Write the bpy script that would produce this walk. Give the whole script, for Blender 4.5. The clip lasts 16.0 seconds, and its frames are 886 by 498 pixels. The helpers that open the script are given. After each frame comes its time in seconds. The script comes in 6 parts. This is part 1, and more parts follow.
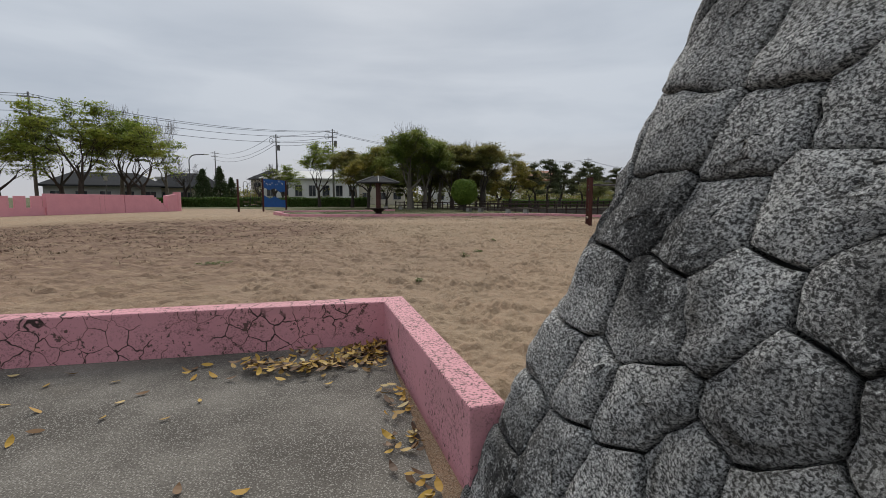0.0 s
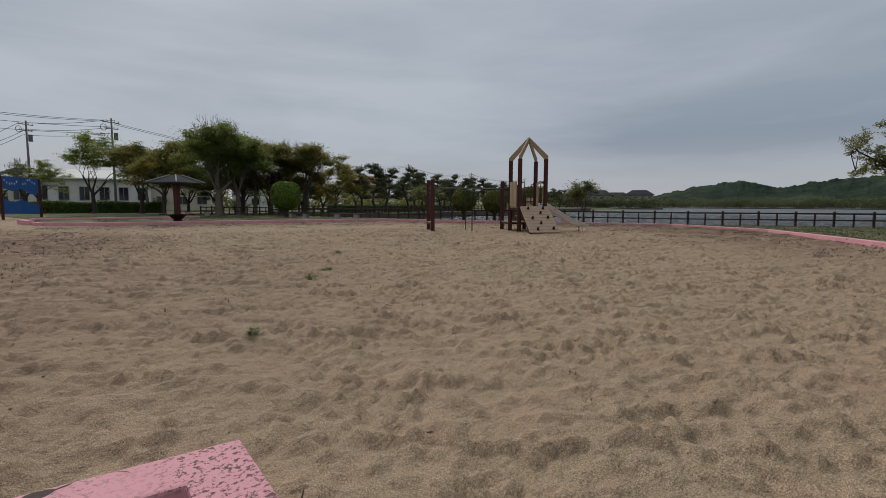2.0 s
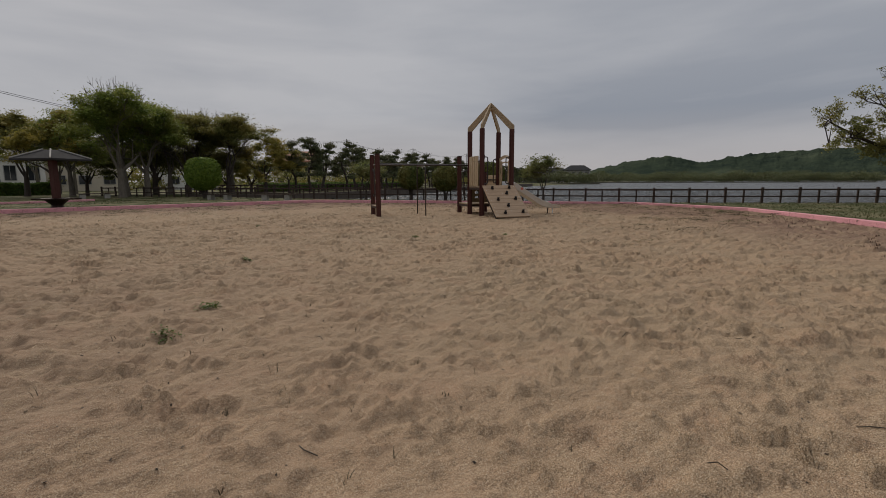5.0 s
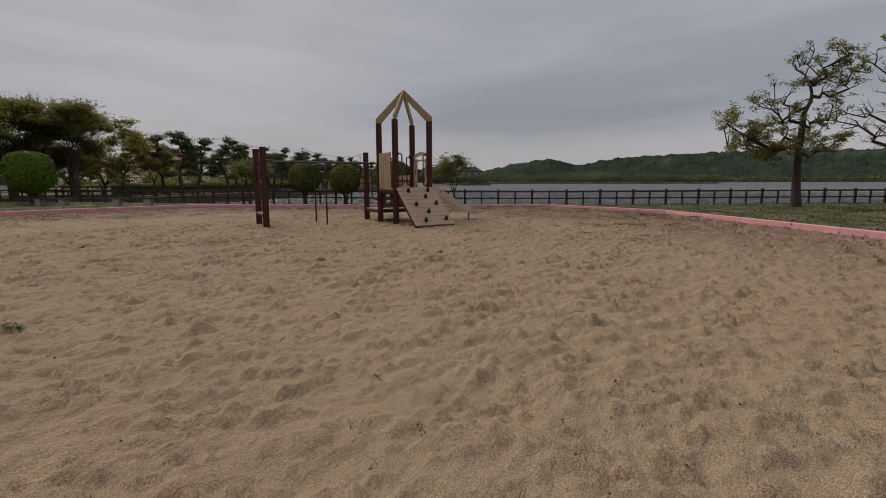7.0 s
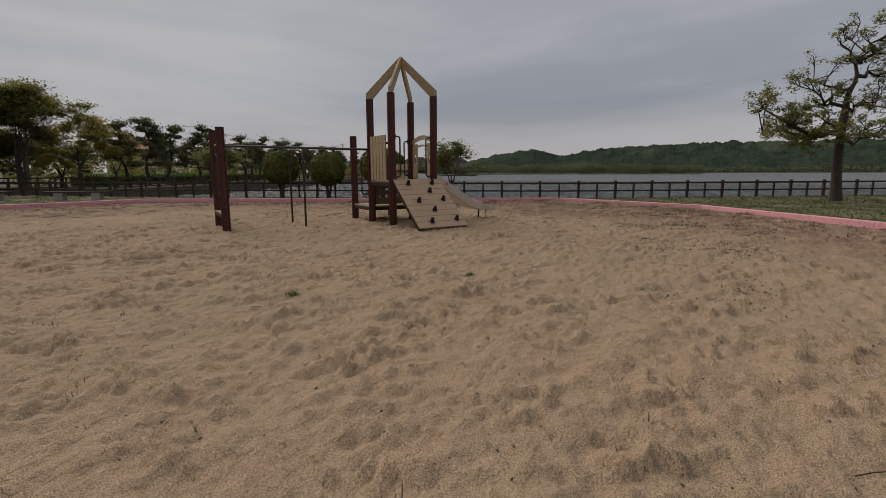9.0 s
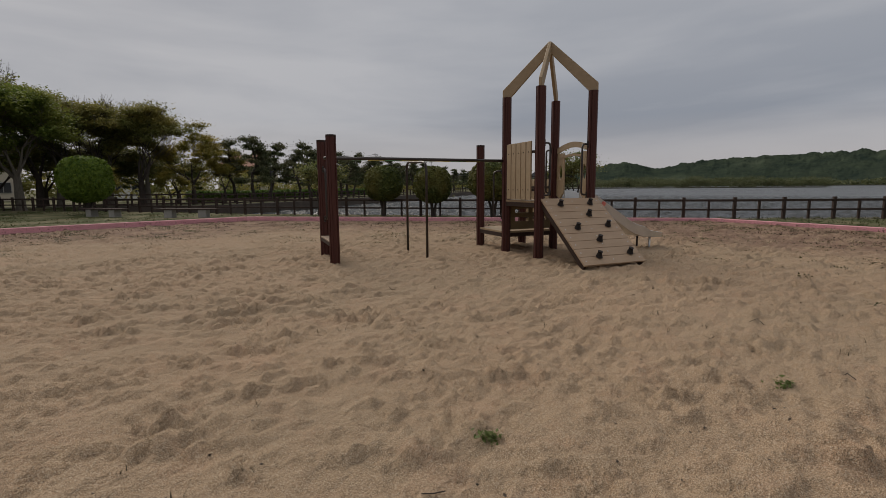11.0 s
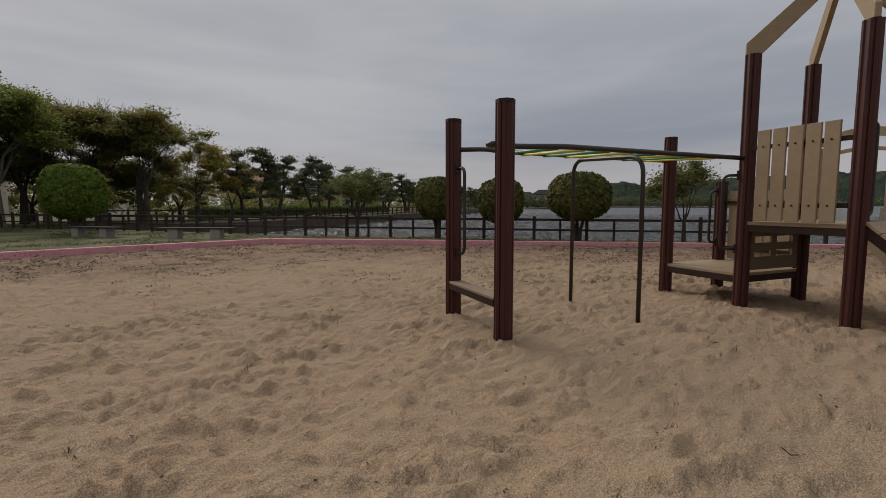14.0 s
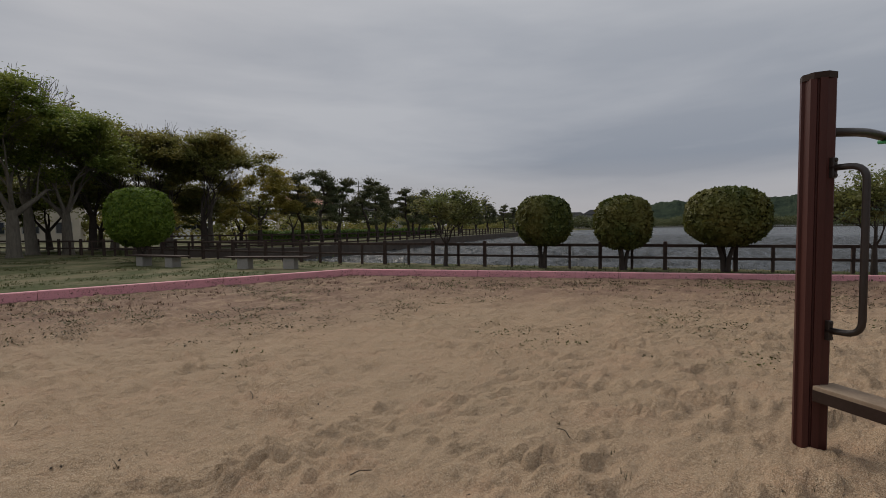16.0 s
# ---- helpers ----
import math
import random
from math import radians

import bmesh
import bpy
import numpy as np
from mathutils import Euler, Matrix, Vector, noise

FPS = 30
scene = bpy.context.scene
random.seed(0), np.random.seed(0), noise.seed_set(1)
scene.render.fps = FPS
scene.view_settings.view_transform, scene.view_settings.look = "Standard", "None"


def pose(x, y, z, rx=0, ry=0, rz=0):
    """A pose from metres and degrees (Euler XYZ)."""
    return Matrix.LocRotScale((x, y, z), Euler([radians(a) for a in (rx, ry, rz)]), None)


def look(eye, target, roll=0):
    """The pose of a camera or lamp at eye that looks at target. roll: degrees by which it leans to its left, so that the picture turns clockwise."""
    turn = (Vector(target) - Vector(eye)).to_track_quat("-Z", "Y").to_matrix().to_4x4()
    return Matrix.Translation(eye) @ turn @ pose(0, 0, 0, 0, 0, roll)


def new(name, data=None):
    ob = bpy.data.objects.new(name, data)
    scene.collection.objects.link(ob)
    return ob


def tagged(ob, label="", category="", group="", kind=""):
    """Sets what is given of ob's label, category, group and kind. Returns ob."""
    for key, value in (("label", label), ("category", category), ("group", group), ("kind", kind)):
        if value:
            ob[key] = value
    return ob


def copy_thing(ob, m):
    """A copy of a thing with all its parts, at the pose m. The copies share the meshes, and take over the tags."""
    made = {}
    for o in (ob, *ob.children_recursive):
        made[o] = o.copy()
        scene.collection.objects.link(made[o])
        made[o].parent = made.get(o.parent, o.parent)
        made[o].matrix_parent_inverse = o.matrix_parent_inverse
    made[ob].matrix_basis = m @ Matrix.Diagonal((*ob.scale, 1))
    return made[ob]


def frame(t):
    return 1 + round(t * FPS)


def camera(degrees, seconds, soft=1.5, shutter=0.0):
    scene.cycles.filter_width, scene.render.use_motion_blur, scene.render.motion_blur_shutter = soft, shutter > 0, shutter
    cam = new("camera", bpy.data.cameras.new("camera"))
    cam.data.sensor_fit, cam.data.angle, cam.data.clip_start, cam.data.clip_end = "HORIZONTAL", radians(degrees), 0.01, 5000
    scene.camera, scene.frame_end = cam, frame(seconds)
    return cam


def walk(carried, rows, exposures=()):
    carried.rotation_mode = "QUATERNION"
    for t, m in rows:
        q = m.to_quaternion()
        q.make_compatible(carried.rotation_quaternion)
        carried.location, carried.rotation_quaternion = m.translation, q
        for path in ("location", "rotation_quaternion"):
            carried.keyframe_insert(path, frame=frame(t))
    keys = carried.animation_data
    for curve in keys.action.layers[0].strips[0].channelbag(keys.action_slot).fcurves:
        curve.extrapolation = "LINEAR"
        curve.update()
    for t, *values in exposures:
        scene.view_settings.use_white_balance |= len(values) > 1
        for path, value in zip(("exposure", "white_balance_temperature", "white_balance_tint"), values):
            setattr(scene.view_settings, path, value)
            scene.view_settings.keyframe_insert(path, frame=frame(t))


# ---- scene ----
cam = camera(85.8, 16.0, soft=0.75)
PATH = [
    (0, (0.759, 1.096, 1.277), (1.214, 3.032, 1.065), 0.1),
    (0.5, (0.822, 1.816, 1.241), (1.363, 3.73, 1.037), -0.0),
    (1, (0.912, 2.543, 1.233), (1.593, 4.413, 1.039), -0.1),
    (1.5, (0.971, 3.15, 1.208), (1.864, 4.93, 1.022), 0.3),
    (2, (1.065, 3.699, 1.19), (2.193, 5.34, 1.003), 0.2),
    (2.5, (1.165, 4.207, 1.19), (2.424, 5.744, 0.957), 0.3),
    (3, (1.29, 4.541, 1.2), (2.576, 6.047, 0.919), -0.2),
    (5.5, (3.227, 7.23, 1.315), (4.559, 8.695, 1.032), -0.3),
    (6, (3.604, 7.803, 1.305), (4.997, 9.211, 1.025), -0.6),
    (6.5, (3.884, 8.473, 1.323), (5.374, 9.776, 1.039), -0.4),
    (7, (4.401, 9.059, 1.314), (6.007, 10.218, 1.031), -0.2),
    (7.5, (4.933, 9.603, 1.315), (6.612, 10.645, 1.007), 0.0),
    (8, (5.433, 10.127, 1.295), (7.114, 11.165, 0.981), -0.1),
    (10.5, (7.499, 13.155, 1.344), (8.984, 14.463, 1.054), -0.4),
    (11, (7.721, 13.851, 1.357), (9.151, 15.226, 1.097), -0.5),
    (11.5, (7.938, 14.595, 1.32), (9.334, 16.006, 1.069), -0.6),
    (12, (8.035, 15.414, 1.318), (9.422, 16.829, 1.05), -0.5),
    (12.5, (8.232, 16.084, 1.291), (9.612, 17.507, 1.028), -0.5),
    (13, (8.376, 16.882, 1.275), (9.788, 18.278, 1.034), -0.3),
    (13.5, (8.605, 17.565, 1.274), (10.041, 18.942, 1.066), -0.2),
    (14, (8.792, 18.399, 1.3), (10.237, 19.769, 1.114), -0.1),
    (14.5, (8.932, 19.118, 1.299), (10.347, 20.522, 1.141), -0.2),
    (15, (9.082, 19.959, 1.338), (10.462, 21.4, 1.202), -0.3),
    (15.5, (9.193, 20.685, 1.349), (10.538, 22.16, 1.233), -0.2),
    (16, (9.309, 21.473, 1.39), (10.626, 22.976, 1.294), -0.6),
]
walk(cam, [(t, look(eye, target, roll)) for t, eye, target, roll in PATH],
     exposures=[(0, 0.28, 6560, 9), (1.5, 0.04, 6400, 8), (2.5, -0.12, 6560, 9), (5.5, -0.16, 7100, 13), (13, -0.16, 7100, 13), (16, -0.16, 6900, 12)])

# ---- world and light ----
SUN_AZ, SUN_EL = radians(8), radians(38)
world = bpy.data.worlds.new("overcast_sky")
scene.world = world
world.use_nodes = True
wn, wl = world.node_tree.nodes, world.node_tree.links
bg = wn["Background"]
sky = wn.new("ShaderNodeTexSky")
sky.sky_type, sky.sun_disc, sky.sun_elevation, sky.sun_rotation = "NISHITA", False, SUN_EL, SUN_AZ
sky.dust_density = 4.0
dirn = wn.new("ShaderNodeTexCoord")
sep = wn.new("ShaderNodeSeparateXYZ")
wl.new(dirn.outputs["Generated"], sep.inputs[0])
squash = wn.new("ShaderNodeMapping")
squash.inputs["Scale"].default_value = (1.0, 1.0, 5.0)
wl.new(dirn.outputs["Generated"], squash.inputs["Vector"])
cloud = wn.new("ShaderNodeTexNoise")
cloud.inputs["Scale"].default_value, cloud.inputs["Detail"].default_value, cloud.inputs["Roughness"].default_value = 1.5, 5.0, 0.5
cloud.inputs["Distortion"].default_value = 0.25
wl.new(squash.outputs[0], cloud.inputs["Vector"])
streak = wn.new("ShaderNodeMapRange")
streak.inputs["From Min"].default_value, streak.inputs["From Max"].default_value = 0.36, 0.64
wl.new(cloud.outputs[0], streak.inputs["Value"])
deck = wn.new("ShaderNodeMix")
deck.data_type = "RGBA"
deck.inputs["A"].default_value = (2.55, 3.0, 3.75, 1)
deck.inputs["B"].default_value = (4.3, 4.7, 5.35, 1)
wl.new(streak.outputs[0], deck.inputs["Factor"])
high = wn.new("ShaderNodeMapRange")
high.inputs["From Min"].default_value, high.inputs["From Max"].default_value = 0.1, 0.7
wl.new(sep.outputs["Z"], high.inputs["Value"])
zen = wn.new("ShaderNodeMix")
zen.data_type = "RGBA"
zen.inputs["B"].default_value = (5.4, 5.8, 6.4, 1)
wl.new(high.outputs[0], zen.inputs["Factor"])
wl.new(deck.outputs["Result"], zen.inputs["A"])
low = wn.new("ShaderNodeMapRange")
low.inputs["From Min"].default_value, low.inputs["From Max"].default_value = 0.13, 0.0
wl.new(sep.outputs["Z"], low.inputs["Value"])
pale = wn.new("ShaderNodeMix")
pale.data_type = "RGBA"
pale.inputs["B"].default_value = (4.5, 4.55, 4.85, 1)
wl.new(low.outputs[0], pale.inputs["Factor"])
wl.new(zen.outputs["Result"], pale.inputs["A"])
veil = wn.new("ShaderNodeMix")
veil.data_type = "RGBA"
veil.inputs["Factor"].default_value = 0.975
wl.new(sky.outputs[0], veil.inputs["A"])
wl.new(pale.outputs["Result"], veil.inputs["B"])
wl.new(veil.outputs["Result"], bg.inputs["Color"])
bg.inputs["Strength"].default_value = 0.1
sun = new("sun", bpy.data.lights.new("sun", "SUN"))
sun.data.energy, sun.data.angle, sun.data.color = 2.1, radians(36), (1.0, 0.96, 0.9)
sun.matrix_world = look((0, 0, 42 * math.tan(SUN_EL)), (math.sin(SUN_AZ) * -42, math.cos(SUN_AZ) * -42, 0))


# ---- materials ----
class Mat:
    """A node material with short calls for its usual nodes."""

    def __init__(self, name, rough=0.8, metal=0.0, spec=0.5):
        self.m = bpy.data.materials.new(name)
        self.m.use_nodes = True
        self.n, self.l = self.m.node_tree.nodes, self.m.node_tree.links
        self.b = self.n["Principled BSDF"]
        self.b.inputs["Roughness"].default_value = rough
        self.b.inputs["Metallic"].default_value = metal
        self.b.inputs["Specular IOR Level"].default_value = spec
        self.co = self.n.new("ShaderNodeTexCoord")
        self.heights = []

    def put(self, src, dst):
        if hasattr(src, "links"):
            self.l.new(src, dst)
        else:
            dst.default_value = (*src, 1) if isinstance(src, tuple) and len(src) == 3 else src

    def noise(self, scale, detail=4.0, rough=0.6, stretch=(1, 1, 1), coord="Object", dist=0.0):
        mp = self.n.new("ShaderNodeMapping")
        mp.inputs["Scale"].default_value = stretch
        self.l.new(self.co.outputs[coord], mp.inputs["Vector"])
        t = self.n.new("ShaderNodeTexNoise")
        for k, v in (("Scale", scale), ("Detail", detail), ("Roughness", rough), ("Distortion", dist)):
            t.inputs[k].default_value = v
        self.l.new(mp.outputs[0], t.inputs["Vector"])
        return t.outputs[0]

    def voronoi(self, scale, feature="F1", coord="Object", stretch=(1, 1, 1), vec=None):
        t = self.n.new("ShaderNodeTexVoronoi")
        t.feature = feature
        t.inputs["Scale"].default_value = scale
        if vec is None:
            mp = self.n.new("ShaderNodeMapping")
            mp.inputs["Scale"].default_value = stretch
            self.l.new(self.co.outputs[coord], mp.inputs["Vector"])
            vec = mp.outputs[0]
        self.l.new(vec, t.inputs["Vector"])
        return t.outputs["Distance"]

    def ramp(self, src, a, b, lo=0.0, hi=1.0):
        r = self.n.new("ShaderNodeMapRange")
        self.l.new(src, r.inputs["Value"])
        for k, v in (("From Min", a), ("From Max", b), ("To Min", lo), ("To Max", hi)):
            r.inputs[k].default_value = v
        return r.outputs[0]

    def mul(self, a, b, op="MULTIPLY"):
        r = self.n.new("ShaderNodeMath")
        r.operation = op
        self.put(a, r.inputs[0])
        self.put(b, r.inputs[1])
        return r.outputs[0]

    def mix(self, fac, a, b, blend="MIX"):
        r = self.n.new("ShaderNodeMix")
        r.data_type, r.blend_type = "RGBA", blend
        self.put(fac, r.inputs["Factor"])
        self.put(a, r.inputs["A"])
        self.put(b, r.inputs["B"])
        return r.outputs["Result"]

    def attr(self, name):
        r = self.n.new("ShaderNodeAttribute")
        r.attribute_name = name
        return r.outputs["Fac"]

    def obj_random(self):
        return self.n.new("ShaderNodeObjectInfo").outputs["Random"]

    def island(self):
        return self.n.new("ShaderNodeNewGeometry").outputs["Random Per Island"]

    def color(self, src):
        self.put(src, self.b.inputs["Base Color"])
        return self

    def rough(self, src):
        self.put(src, self.b.inputs["Roughness"])
        return self

    def bump(self, src, dist, strength=1.0):
        r = self.n.new("ShaderNodeBump")
        r.inputs["Strength"].default_value, r.inputs["Distance"].default_value = strength, dist
        self.l.new(src, r.inputs["Height"])
        if self.heights:
            self.l.new(self.heights[-1].outputs[0], r.inputs["Normal"])
        self.heights.append(r)
        self.l.new(r.outputs[0], self.b.inputs["Normal"])
        return self


def leafy(name, dark, light, warm, through_light=0.35, rough=0.6):
    """Foliage: hue drifts leaf by leaf and clump by clump, some light comes through."""
    k = Mat(name, rough, spec=0.25)
    a = k.mix(k.island(), dark, light)
    c = k.mix(k.ramp(k.noise(0.55, 2.0), 0.42, 0.66), a, warm)
    k.color(c)
    tr = k.n.new("ShaderNodeBsdfTranslucent")
    k.put(c, tr.inputs["Color"])
    mx = k.n.new("ShaderNodeMixShader")
    mx.inputs[0].default_value = through_light
    k.l.new(k.b.outputs[0], mx.inputs[1])
    k.l.new(tr.outputs[0], mx.inputs[2])
    k.l.new(mx.outputs[0], k.n["Material Output"].inputs["Surface"])
    return k.m


def ground_material():
    k = Mat("sand_and_turf", 0.95, spec=0.15)
    big = k.noise(0.35, 3.0)
    mid = k.noise(2.2, 5.0)
    fine = k.noise(60.0, 4.0, 0.7)
    grains = k.noise(420.0, 2.0, 0.8)
    grit = k.noise(150.0, 3.0, 0.85)
    coarse = k.noise(24.0, 5.0, 0.8)
    sand = k.mix(k.ramp(big, 0.35, 0.65), (0.345, 0.242, 0.151), (0.382, 0.255, 0.157))
    sand = k.mix(k.ramp(mid, 0.5, 0.72, 0, 0.6), sand, (0.418, 0.249, 0.154))
    sand = k.mix(k.ramp(coarse, 0.5, 0.66, 0.0, 0.35), sand, (0.220, 0.161, 0.106))
    sand = k.mix(k.ramp(fine, 0.54, 0.64, 0.0, 0.6), sand, (0.146, 0.109, 0.074))
    sand = k.mix(k.ramp(fine, 0.45, 0.34, 0.0, 0.7), sand, (0.455, 0.356, 0.246))
    sand = k.mix(k.ramp(grit, 0.46, 0.40, 0.0, 0.9), sand, (0.081, 0.060, 0.042))
    sand = k.mix(k.ramp(grit, 0.54, 0.60, 0.0, 0.85), sand, (0.542, 0.457, 0.346))
    sand = k.mix(k.ramp(grains, 0.3, 0.6, 0.4, 0.0), sand, (0.088, 0.066, 0.048))
    weed = k.mix(k.ramp(fine, 0.35, 0.65), (0.115, 0.068, 0.05), (0.27, 0.18, 0.13))
    wf = k.mul(k.attr("weed"), k.ramp(k.mul(k.noise(1.3, 6.0, 0.75, (1, 1.6, 1)), k.ramp(fine, 0.3, 0.7, -0.12, 0.12), "ADD"), 0.34, 0.52))
    sand = k.mix(wf, sand, weed)
    turf = k.mix(k.ramp(k.noise(14.0, 6.0, 0.75), 0.3, 0.7), (0.034, 0.045, 0.016), (0.095, 0.105, 0.04))
    turf = k.mix(k.ramp(k.noise(0.7, 4.0), 0.42, 0.62), turf, (0.18, 0.155, 0.09))
    turf = k.mix(k.ramp(fine, 0.4, 0.75, 0, 0.6), turf, (0.035, 0.045, 0.015))
    edge = k.ramp(k.mul(k.attr("turf"), k.ramp(mid, 0, 1, -0.25, 0.25), "ADD"), 0.4, 0.6)
    k.color(k.mix(edge, sand, turf))
    k.bump(k.noise(8.0, 5.0, 0.6, (1, 1.3, 1)), 0.02, 1.0)
    k.bump(k.noise(15.0, 3.0, 0.6, (1.0, 1.5, 1.0)), 0.016, 1.0)
    k.bump(coarse, 0.005, 1.0)
    k.bump(fine, 0.0022, 1.0)
    k.bump(grit, 0.0008, 1.0)
    return k.m


def pink_material(name, tint=1.0, cracks=True):
    k = Mat(name, 0.8, spec=0.3)
    base = k.mix(k.noise(1.6, 4.0), (0.57 * tint, 0.25 * tint, 0.285 * tint), (0.67 * tint, 0.33 * tint, 0.36 * tint))
    base = k.mix(k.ramp(k.noise(0.9, 6.0, 0.7, (1, 1, 2.5)), 0.52, 0.78, 0, 0.6), base, (0.44, 0.235, 0.235))
    if cracks:
        warp = k.n.new("ShaderNodeVectorMath")
        warp.operation = "ADD"
        nz = k.n.new("ShaderNodeTexNoise")
        nz.inputs["Scale"].default_value = 7.0
        k.l.new(k.co.outputs["Object"], nz.inputs["Vector"])
        sc = k.n.new("ShaderNodeVectorMath")
        sc.operation = "SCALE"
        sc.inputs["Scale"].default_value = 0.12
        k.l.new(nz.outputs["Color"], sc.inputs[0])
        k.l.new(k.co.outputs["Object"], warp.inputs[0])
        k.l.new(sc.outputs[0], warp.inputs[1])
        edge = k.voronoi(6.4, "DISTANCE_TO_EDGE", vec=warp.outputs[0])
        axes = k.n.new("ShaderNodeSeparateXYZ")
        k.l.new(k.co.outputs["Object"], axes.inputs[0])
        long_wall = k.ramp(axes.outputs["X"], 1.05, 1.12, 1, 0)
        some = k.mul(k.ramp(k.noise(1.5, 2.0), 0.40, 0.46), long_wall)
        thick = k.ramp(k.noise(3.2, 3.0), 0.4, 0.65, 0.012, 0.045)
        line = k.mul(k.ramp(k.mul(edge, thick, "DIVIDE"), 0.5, 1.0, 1, 0), some)
        halo = k.mul(k.ramp(edge, 0.01, 0.06, 0.3, 0), some)
        base = k.mix(halo, base, (0.33, 0.17, 0.15))
        base = k.mix(line, base, (0.045, 0.028, 0.025))
        k.bump(line, 0.006, -0.8)
    flake = k.ramp(k.noise(5.5, 6.0, 0.75), 0.63, 0.655)
    base = k.mix(flake, base, (0.13, 0.075, 0.065))
    chip = k.ramp(k.noise(26.0, 5.0, 0.7), 0.575, 0.62)
    chip = k.mul(chip, k.ramp(k.noise(2.1, 3.0), 0.42, 0.53))
    base = k.mix(chip, base, (0.10, 0.062, 0.055))
    pits = k.ramp(k.noise(3.0, 2.0), 0.4, 0.6, 0.0, 0.5)
    if cracks:
        pits = k.mul(pits, k.mul(k.ramp(axes.outputs["Z"], 0.35, 0.372), k.ramp(axes.outputs["X"], 1.1, 1.2, 0.25, 1.0)), "MAXIMUM")
    pepper = k.mul(k.ramp(k.noise(62.0, 3.0, 0.8), 0.53, 0.58), pits)
    base = k.mix(pepper, base, (0.11, 0.065, 0.062))
    k.color(base)
    k.bump(k.noise(38.0, 4.0, 0.7), 0.003, 0.6)
    k.bump(chip, 0.003, -0.8)
    return k.m


def granite_material():
    k = Mat("weathered_granite", 0.92, spec=0.2)
    crystals = k.noise(95.0, 3.0, 0.7, (1, 1, 1.5), dist=0.6)
    specks = k.noise(190.0, 2.0, 0.7)
    clots = k.noise(26.0, 6.0, 0.8)
    tone = k.mix(k.obj_random(), (0.46, 0.455, 0.44), (0.58, 0.575, 0.555))
    c = k.mix(k.ramp(clots, 0.40, 0.56), (0.30, 0.295, 0.285), tone)
    c = k.mix(k.ramp(crystals, 0.50, 0.44, 0.0, 0.95), c, (0.045, 0.044, 0.042))
    c = k.mix(k.ramp(crystals, 0.55, 0.60, 0.0, 0.9), c, (0.80, 0.795, 0.77))
    c = k.mix(k.ramp(specks, 0.56, 0.62, 0.0, 0.6), c, (0.06, 0.058, 0.055))
    rough_edge = k.ramp(k.noise(38.0, 5.0, 0.9), 0, 1, -0.5, 0.5)
    c = k.mix(k.mul(k.attr("stain"), k.ramp(k.mul(k.noise(3.0, 4.0, 0.7), rough_edge, "ADD"), 0.38, 0.48)), c, (0.016, 0.0155, 0.015))
    c = k.mix(k.ramp(k.noise(2.2, 5.0), 0.56, 0.72, 0, 0.25), c, (0.17, 0.16, 0.12))
    k.color(c)
    k.bump(k.noise(9.0, 5.0, 0.7), 0.02, 0.8)
    k.bump(clots, 0.016, 1.0)
    k.bump(crystals, 0.007, 1.0)
    return k.m


def plain(name, a, b, rough=0.6, scale=6.0, metal=0.0, bumpd=0.0, stretch=(1, 1, 1), spec=0.5, fine=40.0):
    """Two tones of one surface, drifting, with a finer grain over them."""
    k = Mat(name, rough, metal, spec)
    c = k.mix(k.ramp(k.noise(scale, 4.0, 0.6, stretch), 0.3, 0.7), a, b)
    g = k.noise(fine, 4.0, 0.7, stretch)
    c = k.mix(k.ramp(g, 0.3, 0.8, 0.0, 0.35), c, tuple(v * 0.55 for v in a))
    k.color(c)
    k.rough(k.ramp(g, 0.2, 0.8, max(0.05, rough - 0.1), min(1, rough + 0.12)))
    if bumpd:
        k.bump(g, bumpd, 0.7)
    return k.m


M_GROUND = ground_material()
M_PINK = pink_material("cracked_pink_paint")
M_PINK_FAR = pink_material("faded_pink_paint", 1.08, False)
M_GRANITE = granite_material()
M_MORTAR = plain("dark_mortar", (0.06, 0.057, 0.05), (0.11, 0.105, 0.092), 0.95, 8)
M_CONCRETE = plain("grey_concrete", (0.26, 0.245, 0.22), (0.33, 0.315, 0.285), 0.9, 2.5, bumpd=0.004)
M_POST = plain("maroon_post", (0.058, 0.017, 0.013), (0.08, 0.026, 0.02), 0.5, 3, stretch=(6, 6, 0.6), fine=30, bumpd=0.0006, spec=0.25)
M_TUBE = plain("dark_brown_tube", (0.022, 0.015, 0.012), (0.032, 0.022, 0.018), 0.38, 5)
M_BEIGE = plain("beige_board", (0.30, 0.215, 0.125), (0.35, 0.255, 0.155), 0.6, 2.5, stretch=(1, 5, 5), fine=24, bumpd=0.0006)
M_RAMP = plain("pinkish_beige_plank", (0.36, 0.245, 0.155), (0.41, 0.285, 0.185), 0.6, 2.5, stretch=(1, 6, 6), fine=24, bumpd=0.0006)
M_OLIVE = plain("olive_panel", (0.14, 0.105, 0.05), (0.17, 0.125, 0.062), 0.55, 3)
M_DARKFRAME = plain("dark_brown_frame", (0.03, 0.017, 0.012), (0.045, 0.026, 0.02), 0.65, 4, spec=0.2)
M_STEEL = plain("brushed_steel", (0.52, 0.52, 0.52), (0.62, 0.62, 0.61), 0.34, 4, metal=0.9, stretch=(1, 14, 1), fine=60)
M_HOLD = plain("black_hold", (0.012, 0.009, 0.008), (0.02, 0.014, 0.012), 0.6, 20, spec=0.2)
M_GREEN = plain("green_rung", (0.03, 0.22, 0.09), (0.04, 0.27, 0.11), 0.4, 10)
M_YELLOW = plain("yellow_rung", (0.55, 0.47, 0.07), (0.62, 0.54, 0.10), 0.4, 10)
